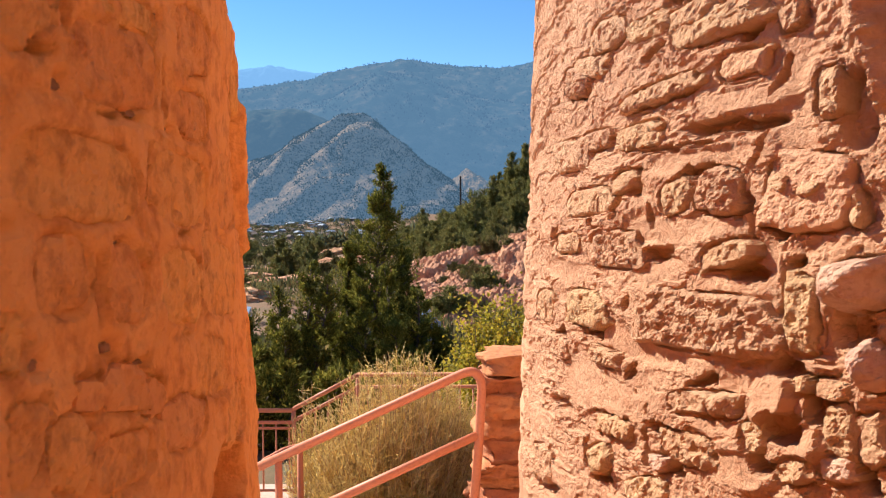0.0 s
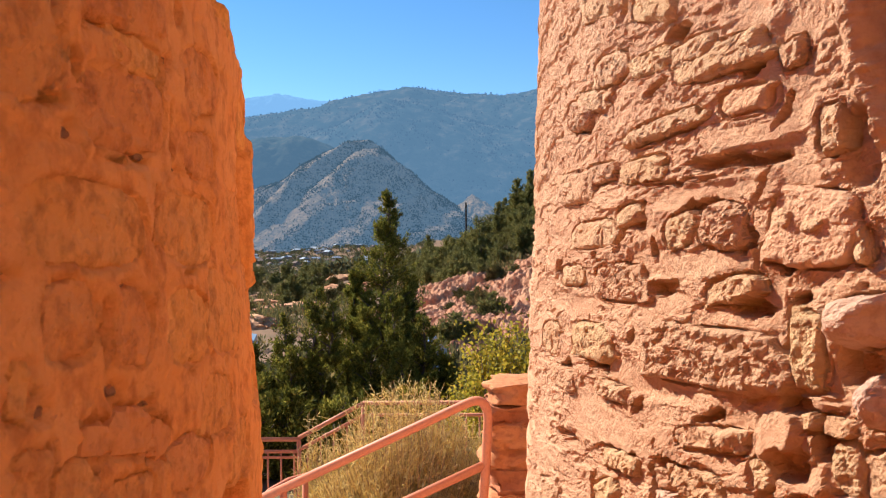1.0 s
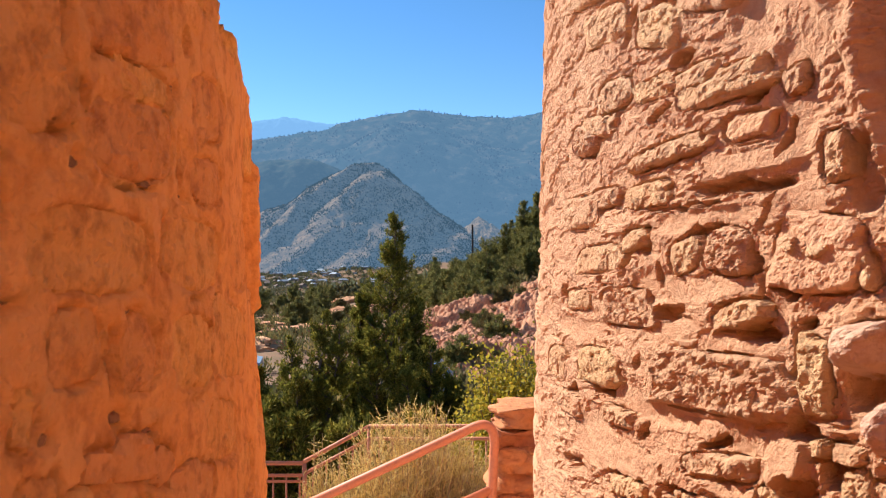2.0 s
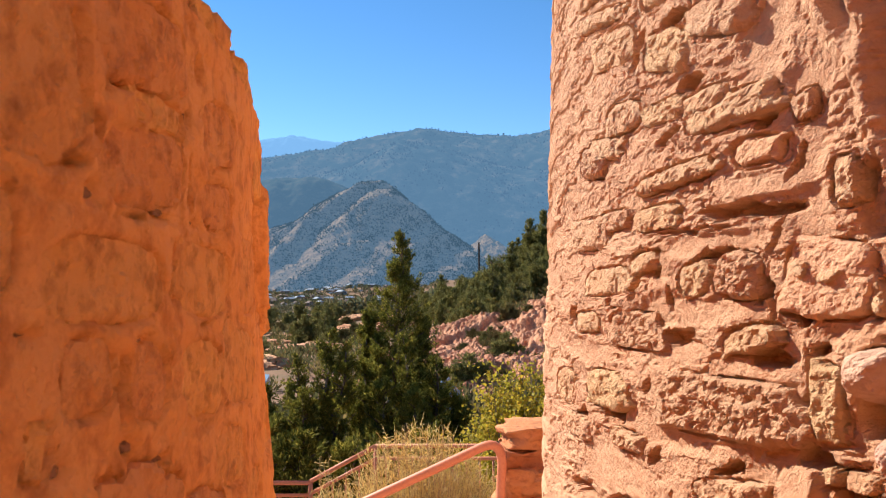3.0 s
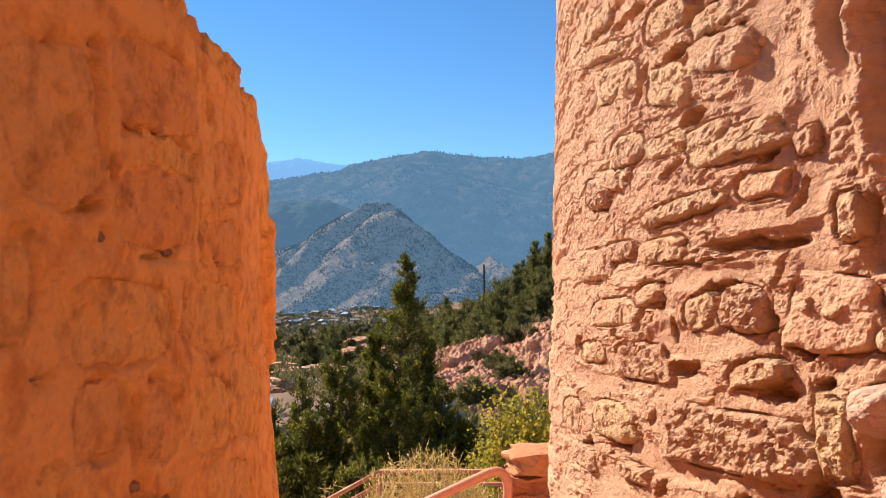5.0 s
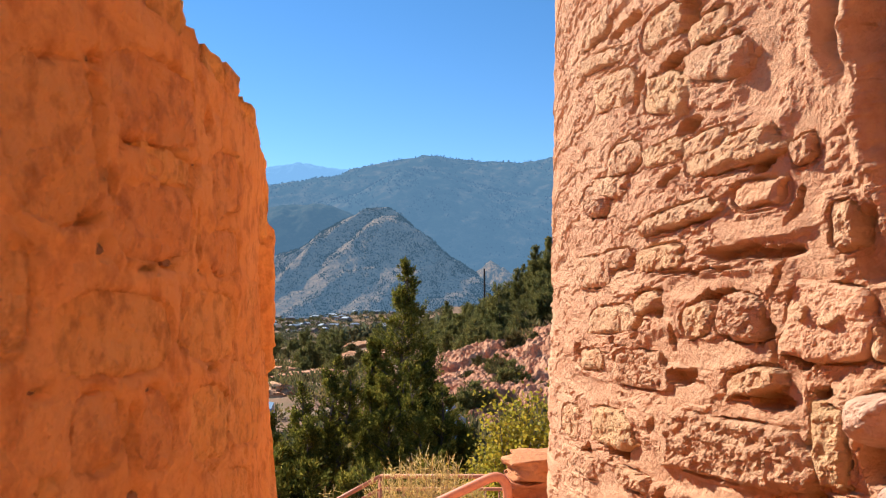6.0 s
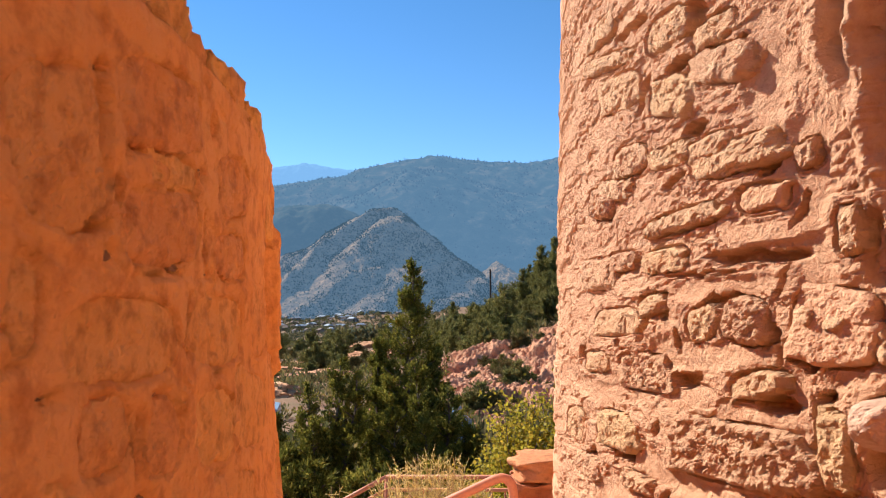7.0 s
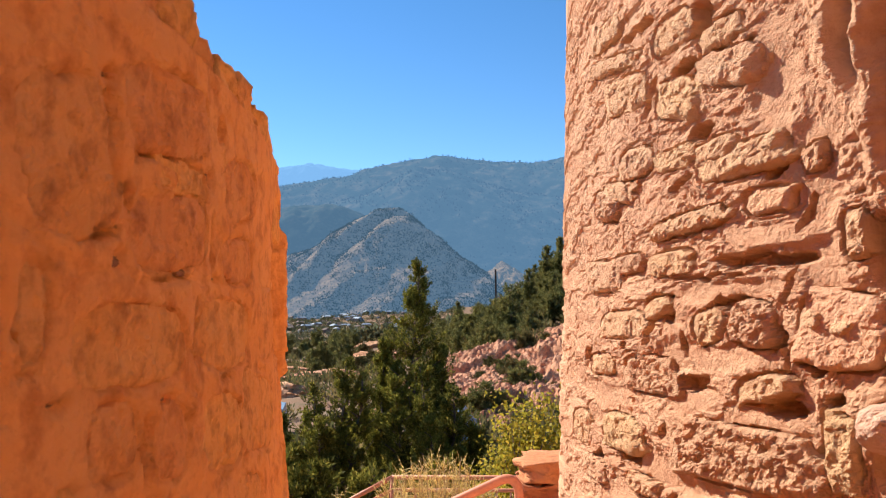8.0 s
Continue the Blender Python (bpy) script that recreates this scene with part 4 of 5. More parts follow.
def juniper(name, place, leaders, count, sprig, seed, label, mat, category="tree", group="", taper=0.6, dense=1.0):
    """A juniper: bent trunk and limbs, and upright tufts of scale leaves round several leaders.
    leaders: x, y of the tip, z of foot and tip, radius."""
    rng = np.random.default_rng(seed)
    tree = holder(name, place, label, category, group)
    ta, tb, ra, rb = [], [], [], []
    bases, ways = [], []
    for lx, ly, z0, z1, rad in leaders:
        foot, tip = np.array([lx * 0.25, ly * 0.25, 0.0]), np.array([lx, ly, z1])
        ks = np.linspace(0, 1, 9)
        spine = foot + (tip - foot) * ks[:, None] + np.stack([0.06 * np.sin(ks * 7 + seed), 0.06 * np.cos(ks * 6), 0 * ks], 1)
        spine[:, :2] += (np.array([lx, ly]) * 0.75) * (np.sqrt(ks) - ks)[:, None]
        h = z1
        r = 0.014 + 0.075 * (1 - ks) * min(1, h / 4)
        ta.append(spine[:-1]), tb.append(spine[1:]), ra.append(r[:-1]), rb.append(r[1:])
        limbs = int((18 + 15 * (z1 - z0)) * dense)
        t = rng.uniform(0, 1, limbs) ** 1.1
        zz = z0 + (z1 - z0) * t
        rr = rad * (1 - t) ** taper * rng.uniform(0.35, 1.10, limbs) + 0.03
        ang = rng.uniform(0, 2 * math.pi, limbs)
        cx = np.interp(zz, spine[:, 2], spine[:, 0])
        cy = np.interp(zz, spine[:, 2], spine[:, 1])
        start = np.stack([cx, cy, zz - 0.35 * rr], 1)
        end = np.stack([cx + np.cos(ang) * rr, cy + np.sin(ang) * rr, zz + 0.30 * rr], 1)
        ta.append(start), tb.append(end), ra.append(np.full(limbs, 0.018)), rb.append(np.full(limbs, 0.006))
        tufts = max(3, int(count / len(leaders) / limbs / 40))
        mean = rr.mean()
        base_tufts = tufts
        for a, e, q in zip(start, end, rr):
            tufts = max(2, int(base_tufts * (0.55 + 0.45 * (q / mean) ** 1.6)))
            k = rng.uniform(0.2, 1.05, tufts)[:, None]
            centre = a + (e - a) * k + rng.normal(size=(tufts, 3)) * 0.11 * (0.12 + q)
            dirs = unit(unit(e - a) * 0.95 + np.array([0, 0, 0.75]) + rng.normal(size=(tufts, 3)) * 0.45)
            m = 40
            along = rng.uniform(-0.5, 0.8, (tufts, m, 1)) * sprig * 2.6
            jit = rng.normal(size=(tufts, m, 3)) * sprig * 0.36 * (1.0 - 0.4 * along / (sprig * 2))
            bases.append((centre[:, None] + dirs[:, None] * along + jit).reshape(-1, 3))
            ways.append(unit(dirs[:, None] + unit(jit) * 0.55 + rng.normal(size=(tufts, m, 3)) * 0.25).reshape(-1, 3))
    v, f = prisms(*[np.concatenate(q) for q in (ta, tb, ra, rb)])
    mesh("trunk", v, f, M_BARK, tree)
    base, way = np.concatenate(bases), np.concatenate(ways)
    n = len(base)
    v, f = blades(base, way, rng.uniform(0.7, 1.3, n) * sprig, rng.uniform(0.25, 0.42, n) * sprig, rng)
    mesh("crown", v, f, mat, tree)
    return tree


def z_at(x, y):
    return float(land(np.array(x), np.array(y)))


g = z_at(-1.5, 14.5)
juniper("juniper", (-1.40, 15.2, g - 0.1), ((0.12, 0, 0.6, 4.95, 1.45), (-0.62, -0.1, 0.6, 3.35, 0.95), (0.55, 0.1, 0.6, 3.15, 0.9)), 130000, 0.058, 1,
        "tall dark green juniper with a narrow leaning tip", M_JUNIPER, taper=1.0, dense=1.5)
juniper("juniper", (-2.75, 14.0, g - 0.1), ((0.2, 0, 0.1, 3.05, 0.65), (-0.45, 0.1, 0.0, 2.5, 0.7), (-1.05, 0, 0.0, 1.95, 0.65), (0.55, -0.2, 0.1, 2.75, 0.7), (-0.2, -0.6, 0.0, 2.0, 0.7), (-0.8, -0.5, 0.0, 1.5, 0.6)), 80000, 0.060, 2,
        "broad bushy dark green juniper behind the rail", M_JUNIPER, taper=0.7)
juniper("juniper", (-0.95, 13.4, g - 0.1), ((0.5, 0, 0.1, 2.6, 0.6), (-0.1, 0.1, 0.1, 2.95, 0.75), (0.9, -0.1, 0.0, 1.9, 0.5), (-0.6, 0, 0.1, 2.7, 0.7), (0.1, -0.5, 0.0, 2.0, 0.7)), 74000, 0.060, 3,
        "bushy dark green juniper with upright tips", M_JUNIPER, taper=0.7)

juniper("juniper", (-2.7, 9.1, z_at(-2.7, 9.1) - 0.1), ((-0.3, 0, 0.0, 1.0, 0.6), (0.3, 0.1, 0.0, 1.2, 0.6)), 12000, 0.07, 12, "low dark green juniper beyond the rail", M_JUNIPER, taper=0.5)
juniper("juniper", (-1.75, 9.4, z_at(-1.75, 9.4) - 0.1), ((-0.3, 0, 0.0, 1.1, 0.6), (0.35, 0, 0.0, 1.0, 0.6)), 12000, 0.07, 13, "low dark green juniper beyond the rail", M_JUNIPER, taper=0.5)
juniper("juniper", (-0.9, 10.2, z_at(-0.9, 10.2) - 0.1), ((-0.3, 0, 0.0, 1.0, 0.6), (0.3, 0, 0.0, 1.1, 0.6)), 12000, 0.07, 14, "low dark green juniper beyond the rail", M_JUNIPER, taper=0.5)


def rabbitbrush(place, radius, height, stems, seed):
    rng = np.random.default_rng(seed)
    bush = holder("rabbitbrush", place, "dry golden rabbitbrush with fine brittle stems", "shrub")
    n = stems
    foot = rng.normal(size=(n, 3)) * np.array([0.10, 0.10, 0.0]) * radius
    ang = rng.uniform(0, 2 * math.pi, n)
    lean = np.sqrt(rng.uniform(0, 1, n))
    tall = height * (1 - 0.45 * lean ** 2) * rng.uniform(0.74, 1.02, n)
    tip = np.stack([np.cos(ang) * lean * radius, np.sin(ang) * lean * radius * 0.8, tall], 1)
    mid = foot + (tip - foot) * 0.5 + np.stack([np.cos(ang) * lean, np.sin(ang) * lean, 0 * ang], 1) * radius * 0.14 + rng.normal(size=(n, 3)) * 0.03
    v, f = prisms(np.concatenate([foot, mid]), np.concatenate([mid, tip]), np.concatenate([np.full(n, 0.0045), np.full(n, 0.003)]), np.concatenate([np.full(n, 0.003), np.full(n, 0.0014)]))
    mesh("woody_base", v, f, M_TWIG, bush, "brown woody stems")
    k = 32
    t = rng.uniform(0.2, 1.0, (n, k, 1))
    at = np.where(t < 0.5, foot[:, None] + (mid - foot)[:, None] * t * 2, mid[:, None] + (tip - mid)[:, None] * (t * 2 - 1)).reshape(-1, 3)
    out = unit(np.repeat(unit(tip - mid), k, 0) * 0.7 + rng.normal(size=(n * k, 3)) * 0.75 + np.array([0, 0, 0.25]))
    ln = rng.uniform(0.03, 0.11, n * k)
    end = at + out * ln[:, None]
    v1, f1 = prisms(at, end, np.full(n * k, 0.0019), np.full(n * k, 0.0010))
    at2 = np.repeat(at + out * (ln * 0.5)[:, None], 2, 0)
    out2 = unit(np.repeat(out, 2, 0) + rng.normal(size=(n * k * 2, 3)) * 0.6)
    v2, f2 = blades(at2, out2, rng.uniform(0.010, 0.030, n * k * 2), rng.uniform(0.003, 0.006, n * k * 2), rng, 1)
    mesh("crown", np.concatenate([v1, v2]), np.concatenate([f1, f2 + len(v1)]), M_DRY, bush, "dry golden twigs and seed heads")


rabbitbrush((-0.30, 5.0, z_at(-0.3, 5.0)), 0.66, 0.74 - z_at(-0.4, 5.0), 800, 4)
rabbitbrush((-0.02, 5.25, z_at(0, 5.25)), 0.60, 0.46 - z_at(0, 5.25), 460, 5)
rabbitbrush((-0.95, 5.3, z_at(-0.95, 5.3)), 0.22, 0.48 - z_at(-0.95, 5.3), 90, 6)


def oak_shrub(place, size, leaves, seed, label):
    rng = np.random.default_rng(seed)
    shrub = holder("oak_shrub", place, label, "shrub")
    n = 70
    a0 = rng.normal(size=(n, 3)) * 0.08
    ang, el = rng.uniform(0, 2 * math.pi, n), rng.uniform(0.3, 1.4, n)
    d = np.stack([np.cos(ang) * np.cos(el), np.sin(ang) * np.cos(el), np.sin(el)], 1)
    end = a0 + d * np.array(size) * rng.uniform(0.6, 1.0, (n, 1))
    end[:, 2] = np.abs(end[:, 2])
    a0[:, 2] = 0
    mid = (a0 + end) / 2 + rng.normal(size=(n, 3)) * 0.12
    v, f = prisms(np.concatenate([a0, mid]), np.concatenate([mid, end]), np.concatenate([np.full(n, 0.02), np.full(n, 0.012)]), np.concatenate([np.full(n, 0.012), np.full(n, 0.004)]))
    mesh("trunk", v, f, M_BARK, shrub)
    i = rng.integers(0, n, leaves)
    at = mid[i] + (end - mid)[i] * rng.uniform(0.1, 1.1, (leaves, 1)) + rng.normal(size=(leaves, 3)) * 0.10
    v, f = blades(at, unit(rng.normal(size=(leaves, 3)) + np.array([0, 0, 0.2])), rng.uniform(0.04, 0.075, leaves), rng.uniform(0.028, 0.048, leaves), rng, 1)
    mesh("crown", v, f, M_OAK, shrub)


oak_shrub((0.62, 9.3, z_at(0.6, 9.3) - 0.05), (0.8, 0.7, 2.05), 8200, 7, "yellow green scrub oak in autumn leaf")
oak_shrub((1.25, 9.0, z_at(1.2, 9.0) - 0.05), (0.7, 0.7, 2.1), 7000, 8, "yellow green scrub oak beside the low wall")
oak_shrub((0.25, 10.2, z_at(0.2, 10.2) - 0.05), (0.6, 0.6, 1.5), 4600, 9, "yellowing scrub oak below the rail")

# hill trees: three kinds, copied
kinds = [juniper("hill_tree", (0, 0, 0), ((0.0, 0, 0.3, 3.0, 1.4), (0.8, 0.2, 0.4, 2.3, 1.1)), 5600, 0.14, 20, "dark green pinyon tree on the hillside", M_PINE, group="trees on the hillside"),
         juniper("hill_tree", (0, 0, 0), ((0.0, 0, 0.3, 2.5, 1.2), (-0.8, 0.1, 0.3, 2.0, 0.9), (0.7, -0.2, 0.3, 1.8, 0.9)), 5600, 0.14, 21, "dark green round juniper on the hillside", M_PINE, group="trees on the hillside"),
         juniper("hill_tree", (0, 0, 0), ((0.0, 0, 0.5, 4.2, 1.0),), 4600, 0.14, 22, "dark green narrow pine on the hillside", M_PINE, group="trees on the hillside"),
         juniper("hill_shrub", (0, 0, 0), ((0.0, 0, 0.1, 1.5, 0.9), (-0.6, 0.1, 0.1, 1.2, 0.7)), 3600, 0.12, 23, "dry yellow green shrub on the hillside", M_SCRUB, "shrub", "shrubs on the hillside")]
rng = random.Random(3)
first = [True, True, True, True]
spots = []
for _ in range(2600):
    y = rng.uniform(37, 105)
    x = rng.uniform(-0.06, 0.20) * y
    if x < 0.5 - (y - 37) * 0.12 or len(spots) > 215:
        continue
    if all((x - a) ** 2 + (y - b) ** 2 > (1.25 + y * 0.007) ** 2 for a, b, _ in spots):
        spots.append((x, y, rng.choice((0, 1, 1, 1, 2, 3, 3))))
for _ in range(900):
    y = rng.uniform(50, 118)
    x = -rng.uniform(0.11, 0.30) * y
    if len(spots) < 275 and all((x - a) ** 2 + (y - b) ** 2 > 2.0 ** 2 for a, b, _ in spots):
        spots.append((x, y, rng.choice((1, 3, 0))))
bank = []
for _ in range(400):
    y = rng.uniform(25, 39)
    x = rng.uniform(0.0, 0.19) * y
    if len(bank) < 34 and all((x - a) ** 2 + (y - b) ** 2 > 1.0 for a, b, _ in bank):
        bank.append((x, y, rng.choice((1, 3, 3, 3))))
for x, y, k in spots + bank:
    sc = rng.uniform(0.6, 1.1) if y > 39.5 or x < 0 else rng.uniform(0.4, 0.75)
    m = Matrix.Translation((x, y, z_at(x, y) - 0.12)) @ Matrix.Rotation(rng.uniform(0, 6.28), 4, "Z") @ Matrix.Diagonal((sc, sc, sc * rng.uniform(0.75, 1.1), 1))
    if first[k]:
        kinds[k].matrix_basis = m
        first[k] = False
    else:
        o = copy_thing(kinds[k], Matrix.Identity(4))
        o.matrix_basis = m


# ---- red rock bank, ledges, pole ----
def rock_bank():
    xs, ys = np.linspace(-5, 9, 300), np.linspace(22, 40, 340)
    gx, gy = np.meshgrid(xs, ys)
    edge = smooth(0, 0.15, (gx + 5) / 14) * smooth(0, 0.15, (9 - gx) / 14) * smooth(0, 0.12, (gy - 22) / 18) * smooth(0, 0.10, (40 - gy) / 18)
    rid = 1 - np.abs(fbm(gx / 2.6, gy / 3.5, 5, 41)) * 2
    lift = 0.35 * rid + 0.6 * smooth(0.0, 0.12, fbm(gx / 5, gy / 2.4, 4, 44)) + 0.30 * (1 - 2 * np.abs(fbm(gx / 0.8, gy / 0.9, 4, 49, 0.65))) + 0.30 * fbm(gx / 0.35, gy / 0.35, 3, 47, 0.7)
    z = land(gx, gy) - 0.5 + edge * (0.55 + 0.70 * lift)
    b = mesh("rock_bank", np.stack([gx, gy, z], -1), grid_faces(*gx.shape), M_REDROCK, soft=False)
    tagged(b, "eroded red sandstone bank on the hillside", "rock", kind="structure")


rock_bank()


def boulder(seed, flat):
    bm = bmesh.new()
    bmesh.ops.create_icosphere(bm, subdivisions=4, radius=1)
    for v in bm.verts:
        c = v.co.normalized()
        step = 0.10 * math.floor(c.z * 4 + noise.noise(c * 2 + Vector((seed, 0, 0)))) / 2
        k = 1 + 0.35 * noise.noise(c * 1.6 + Vector((seed, 3, 0))) + 0.2 * noise.noise(c * 5 + Vector((seed, 0, 9))) + 0.1 * noise.noise(c * 13 + Vector((seed, 0, 9))) + step * 0.8
        v.co = Vector((c.x * k * 1.5, c.y * k, max(c.z, -0.5) * k * flat))
    return part("red_ledge", bm, M_REDROCK)


ledges = [boulder(1, 0.45), boulder(5, 0.6), boulder(9, 0.35)]
for i, o in enumerate(ledges):
    tagged(o, "layered red sandstone ledge among dark trees", "rock", "red ledges")
rng = random.Random(8)
spots = [(-9, 62), (-12.5, 60), (-16, 64), (-7, 72), (-11, 76), (-15, 80), (-19, 75), (-14, 48), (-18, 50), (-10.5, 50), (-12, 42), (-14.5, 41), (-9, 90), (-13, 95), (-18, 93)]
for i, (x, y) in enumerate(spots):
    o = ledges[i] if i < 3 else ledges[i % 3].copy()
    if i >= 3:
        scene.collection.objects.link(o)
    k = rng.uniform(0.8, 1.7) * (1.0 if x < -3 else 0.6)
    o.matrix_basis = Matrix.Translation((x, y, z_at(x, y) + 0.1)) @ Matrix.Rotation(rng.uniform(-0.5, 0.5), 4, "Z") @ Matrix.Diagonal((k * 1.5, k, k * 0.9, 1))

pole = holder("utility_pole", (2.5, 110, z_at(2.5, 110) - 0.2), "dark wooden utility pole on the wooded hill", "pole")
top = 7.68 - pole.location.z
bm = bmesh.new()
tube(bm, [(0, 0, 0), (0, 0, top * 0.5), (0, 0, top)], 0.13)
part("shaft", bm, M_POLE, pole)
bm = bmesh.new()
bmesh.ops.create_cone(bm, cap_ends=True, segments=10, radius1=0.15, radius2=0.11, depth=0.12, matrix=Matrix.Translation((0, 0, top + 0.02)))
part("cap", bm, M_POLE, pole)

# ---- town in the valley ----
M_WALLS = [earth("house_wall_pale", (0.5, 0.5, 0.5), (0.42, 0.42, 0.42), (0.34, 0.34, 0.34), 0.05, 0.5, 0.1, 0.1, 2.0, vary=0.15),
           earth("house_wall_tan", (0.24, 0.19, 0.15), (0.2, 0.16, 0.13), (0.17, 0.13, 0.1), 0.05, 0.5, 0.1, 0.1, 2.0, vary=0.15)]
M_ROOFS = [earth("roof_grey", (0.24, 0.29, 0.34), (0.28, 0.32, 0.36), (0.2, 0.23, 0.27), 0.05, 0.5, 0.1, 0.1, 2.0, vary=0.2),
           earth("roof_brown", (0.16, 0.12, 0.10), (0.14, 0.10, 0.09), (0.11, 0.08, 0.07), 0.05, 0.5, 0.1, 0.1, 2.0, vary=0.2)]
M_GLASS = shader("dark_window")[0]
M_GLASS.node_tree.nodes["Principled BSDF"].inputs["Base Color"].default_value = (0.03, 0.04, 0.05, 1)
M_GLASS.node_tree.nodes["Principled BSDF"].inputs["Roughness"].default_value = 0.1


def house(w, d, h, wall, roof):
    ho = holder("house", (0, 0, 0), "small pale house in the valley town", "house", "houses of the valley town")
    bm = bmesh.new()
    bmesh.ops.create_cube(bm, size=1, matrix=Matrix.Translation((0, 0, h / 2)) @ Matrix.Diagonal((w, d, h, 1)))
    part("wall", bm, wall, ho)
    v = [(-w * .56, -d * .58, h - .1), (w * .56, -d * .58, h - .1), (w * .56, d * .58, h - .1), (-w * .56, d * .58, h - .1), (-w * .5, 0, h + d * .3), (w * .5, 0, h + d * .3)]
    mesh("roof", v, [[0, 1, 5, 4], [2, 3, 4, 5], [1, 2, 5], [3, 0, 4], [3, 2, 1, 0]], roof, ho)
    for k in (-0.28, 0.28):
        bm = bmesh.new()
        bmesh.ops.create_cube(bm, size=1, matrix=Matrix.Translation((k * w, -d / 2 - 0.02, h * 0.55)) @ Matrix.Diagonal((1.4, 0.12, 1.3, 1)))
        part("window", bm, M_GLASS, ho)
    return ho


protos = [house(11, 8, 5, M_WALLS[0], M_ROOFS[0]), house(9, 9, 6, M_WALLS[1], M_ROOFS[1]), house(14, 9, 4.5, M_WALLS[0], M_ROOFS[1]), house(16, 10, 7, M_WALLS[1], M_ROOFS[0])]
rng = random.Random(12)
for i in range(150):
    y = rng.uniform(1120, 1600)
    x = y * rng.uniform(-0.27, -0.10)
    m = Matrix.Translation((x, y, z_at(x, y) - 0.3)) @ Matrix.Rotation(rng.uniform(-1.5, 1.5), 4, "Z") @ Matrix.Diagonal((*[rng.uniform(0.6, 1.0)] * 3, 1))
    if i < 4:
        protos[i].matrix_basis = m
    else:
        copy_thing(protos[i % 4], m)

nrng = np.random.default_rng(9)
n = 5600
ty = nrng.uniform(200, 1650, n)
tx = ty * nrng.uniform(-0.30, -0.02, n)
tz = land(tx, ty)
m = 26
size = nrng.uniform(1.2, 3.2, n)
off = unit(nrng.normal(size=(n, m, 3))) * nrng.uniform(0.4, 1, (n, m, 1))
b = np.stack([tx, ty, tz + size * 0.8], 1)[:, None] + off * size[:, None, None]
v, f = blades(b.reshape(-1, 3), unit(off + np.array([0, -0.3, 0.4])).reshape(-1, 3), np.repeat(size * 0.8, m), np.repeat(size * 0.6, m), nrng, 2)
tagged(mesh("town_trees", v, f, M_TOWNTREE), "green and yellow autumn trees among the valley houses", "trees", kind="stuff")


# ---- woods far off, scrub near ----
def woods(name, x, y, z, tall, mat, label, seed):
    """Many small pointed trees as one mesh."""
    r = np.random.default_rng(seed)
    n = len(x)
    base = np.stack([x, y, z - 0.5], 1)
    k = 3
    b = np.repeat(base, k, 0) + r.normal(size=(n * k, 3)) * np.repeat(tall, k)[:, None] * np.array([0.15, 0.15, 0.05])
    v, f = blades(b, unit(r.normal(size=(n * k, 3)) * 0.15 + np.array([0, 0, 1.0])), np.repeat(tall, k) * r.uniform(0.7, 1.1, n * k), np.repeat(tall, k) * 0.42, r, 2)
    tagged(mesh(name, v, f, mat), label, "trees", kind="stuff")


def on_mesh(ob, count, seed, keep):
    """Points on a grid mesh, thinned by a rule."""
    r = np.random.default_rng(seed)
    co = np.empty(len(ob.data.vertices) * 3)
    ob.data.vertices.foreach_get("co", co)
    co = co.reshape(-1, 3)
    p = co[r.integers(0, len(co), count)] + r.normal(size=(count, 3)) * np.array([2.5, 2.5, 0])
    return p[keep(p) > r.uniform(0, 1, count)]


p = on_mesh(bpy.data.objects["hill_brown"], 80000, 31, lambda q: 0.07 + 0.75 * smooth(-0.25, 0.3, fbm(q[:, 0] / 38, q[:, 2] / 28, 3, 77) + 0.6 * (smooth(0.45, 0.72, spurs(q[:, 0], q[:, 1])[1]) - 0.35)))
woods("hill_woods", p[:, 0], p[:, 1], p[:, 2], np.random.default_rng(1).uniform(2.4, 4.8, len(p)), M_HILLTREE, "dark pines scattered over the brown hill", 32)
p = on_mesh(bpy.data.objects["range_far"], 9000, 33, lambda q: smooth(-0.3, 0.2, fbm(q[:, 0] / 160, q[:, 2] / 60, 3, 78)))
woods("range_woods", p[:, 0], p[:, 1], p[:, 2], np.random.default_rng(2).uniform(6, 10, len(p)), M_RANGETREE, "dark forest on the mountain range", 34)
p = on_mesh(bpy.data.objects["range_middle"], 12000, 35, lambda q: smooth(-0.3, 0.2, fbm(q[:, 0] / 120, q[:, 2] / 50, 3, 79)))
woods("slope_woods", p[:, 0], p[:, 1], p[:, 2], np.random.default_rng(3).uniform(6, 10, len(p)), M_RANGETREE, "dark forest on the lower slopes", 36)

srng = np.random.default_rng(40)
n = 2600
sy = srng.uniform(16, 120, n)
sx = sy * srng.uniform(-0.34, 0.24, n)
keep = (fbm(sx / 6, sy / 6, 3, 61) > -0.1) & ~((sx > -2.5) & (sx < 9) & (sy > 24) & (sy < 37) & (srng.uniform(0, 1, n) > 0.08))
sx, sy = sx[keep], sy[keep]
n, m = len(sx), 60
size = srng.uniform(0.25, 0.75, n)
off = unit(srng.normal(size=(n, m, 3))) * srng.uniform(0.3, 1, (n, m, 1)) * np.array([1, 1, 0.7])
b = np.stack([sx, sy, land(sx, sy) + size * 0.35], 1)[:, None] + off * size[:, None, None]
v, f = blades(b.reshape(-1, 3), unit(off + np.array([0, 0, 0.8])).reshape(-1, 3), np.repeat(size * 0.5, m), np.repeat(size * 0.16, m), srng, 1)
tagged(mesh("hillside_scrub", v, f, M_SCRUB), "low dry and green scrub on the red hillside", "shrubs", kind="stuff")


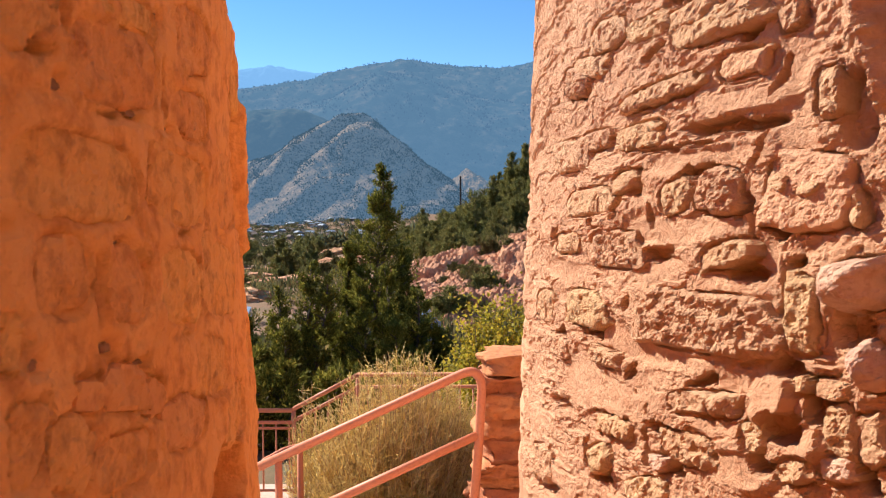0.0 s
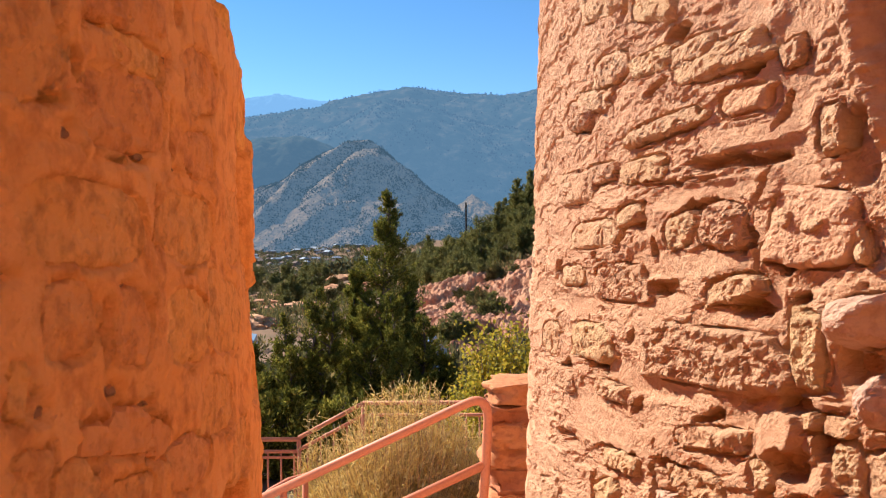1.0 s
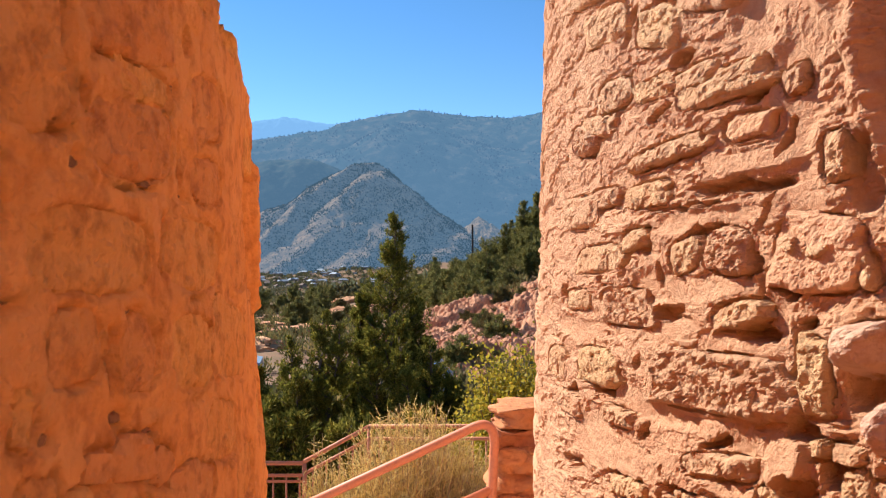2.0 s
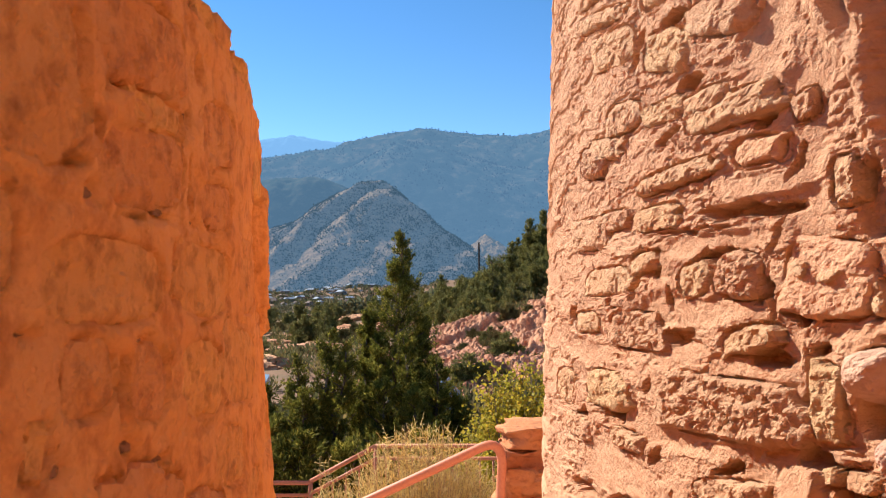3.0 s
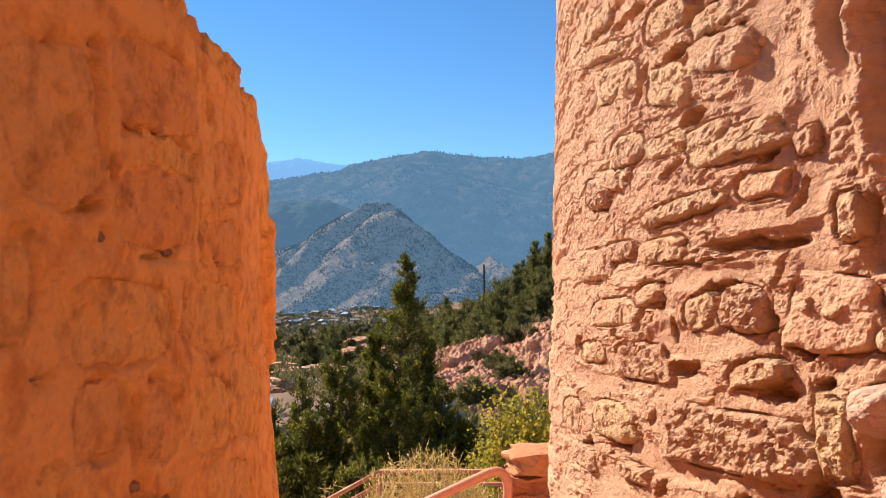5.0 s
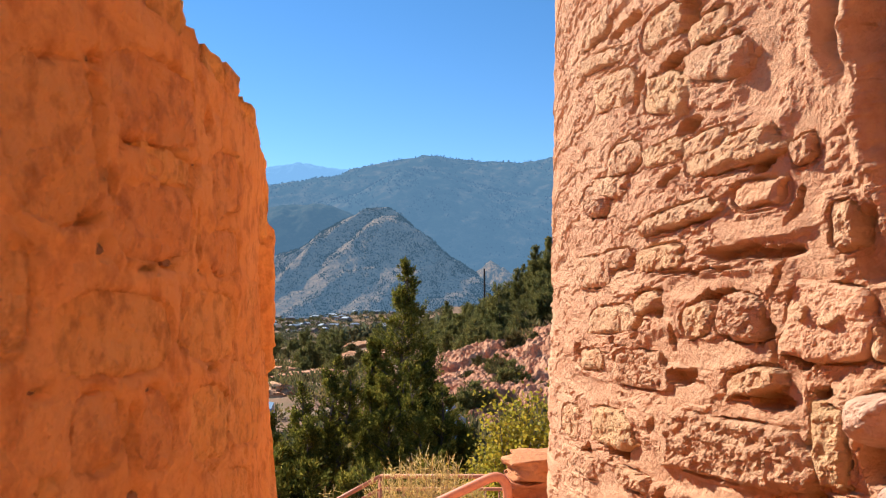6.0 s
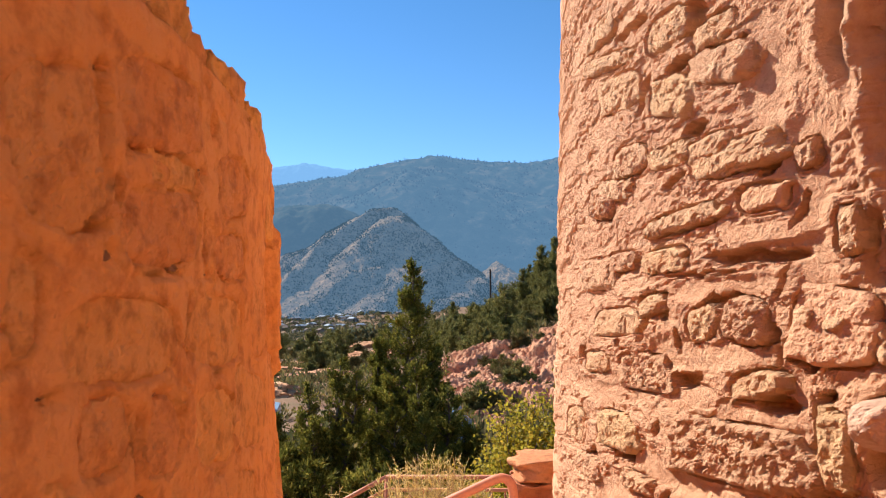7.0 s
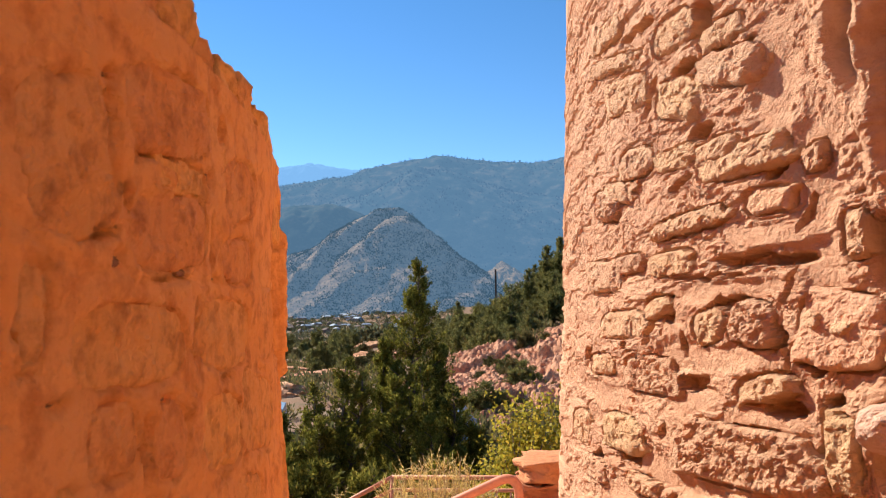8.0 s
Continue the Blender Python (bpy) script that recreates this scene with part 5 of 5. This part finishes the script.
# ---- parked cars below the slope ----
M_CARS = [earth("white_car_paint", (0.7, 0.72, 0.74), (0.72, 0.74, 0.76), (0.66, 0.68, 0.7), 0.5, 4, 0.02, 0.001, 50, rough=0.25),
          earth("blue_car_paint", (0.22, 0.30, 0.38), (0.24, 0.32, 0.4), (0.2, 0.27, 0.34), 0.5, 4, 0.02, 0.001, 50, rough=0.25)]
M_TYRE = earth("tyre_rubber", (0.02, 0.02, 0.02), (0.03, 0.03, 0.03), (0.015, 0.015, 0.015), 5, 40, 0.2, 0.002, 60)


def parked_car(x, y, turn, mat, label):
    car = holder("car", (0, 0, 0), label, "car")
    side = ((-2.2, 0.35), (-2.2, 0.75), (-1.9, 0.92), (-1.0, 0.98), (-0.35, 1.42), (1.0, 1.45), (1.75, 1.02), (2.15, 0.95), (2.2, 0.4))
    bm = bmesh.new()
    rows = []
    for w, k in ((-0.86, 0.97), (-0.80, 1.0), (0.80, 1.0), (0.86, 0.97)):
        rows.append([bm.verts.new((px, w * (1 - 0.16 * max(0, pz - 0.95) / 0.5), 0.35 + (pz - 0.35) * k)) for px, pz in side])
    for a, b in zip(rows, rows[1:]):
        for i in range(len(side)):
            bm.faces.new((a[i], a[(i + 1) % len(side)], b[(i + 1) % len(side)], b[i]))
    bm.faces.new(rows[0][::-1])
    bm.faces.new(rows[-1])
    bmesh.ops.recalc_face_normals(bm, faces=bm.faces)
    part("body", bm, mat, car)
    for name, pts in (("windscreen", ((-0.93, 1.02), (-0.40, 1.40))), ("rear_window", ((1.05, 1.42), (1.68, 1.06)))):
        (x0, z0), (x1, z1) = pts
        off = -0.02 if name == "windscreen" else 0.02
        mesh(name, [(x0 + off, -0.66, z0 + 0.01), (x0 + off, 0.66, z0 + 0.01), (x1 + off, 0.6, z1 + 0.01), (x1 + off, -0.6, z1 + 0.01)], [[0, 1, 2, 3]], M_GLASS, car)
    for sx in (-1.35, 1.35):
        for sy in (-0.80, 0.80):
            bm = bmesh.new()
            bmesh.ops.create_cone(bm, cap_ends=True, segments=20, radius1=0.33, radius2=0.33, depth=0.2, matrix=Matrix.Translation((sx, sy, 0.33)) @ Matrix.Rotation(math.pi / 2, 4, "X"))
            bmesh.ops.bevel(bm, geom=[e for e in bm.edges if len(e.link_faces) == 2 and e.calc_face_angle(0) > 1], offset=0.03, segments=2, affect="EDGES")
            wheel = part("wheel", bm, M_TYRE, car)
            bm = bmesh.new()
            bmesh.ops.create_cone(bm, cap_ends=True, segments=16, radius1=0.21, radius2=0.19, depth=0.05, matrix=Matrix.Translation((sx, sy * 1.13, 0.33)) @ Matrix.Rotation(math.pi / 2, 4, "X"))
            part("rim", bm, M_CARS[1], wheel, "grey metal rim")
    car.matrix_basis = Matrix.Translation((x, y, z_at(x, y) - 0.03)) @ Matrix.Rotation(turn, 4, "Z")


parked_car(-8.5, 24.0, 0.2, M_CARS[1], "blue grey parked car below the junipers")
parked_car(-1.2, 18.6, 1.45, M_CARS[1], "blue grey parked car half hidden by a juniper")
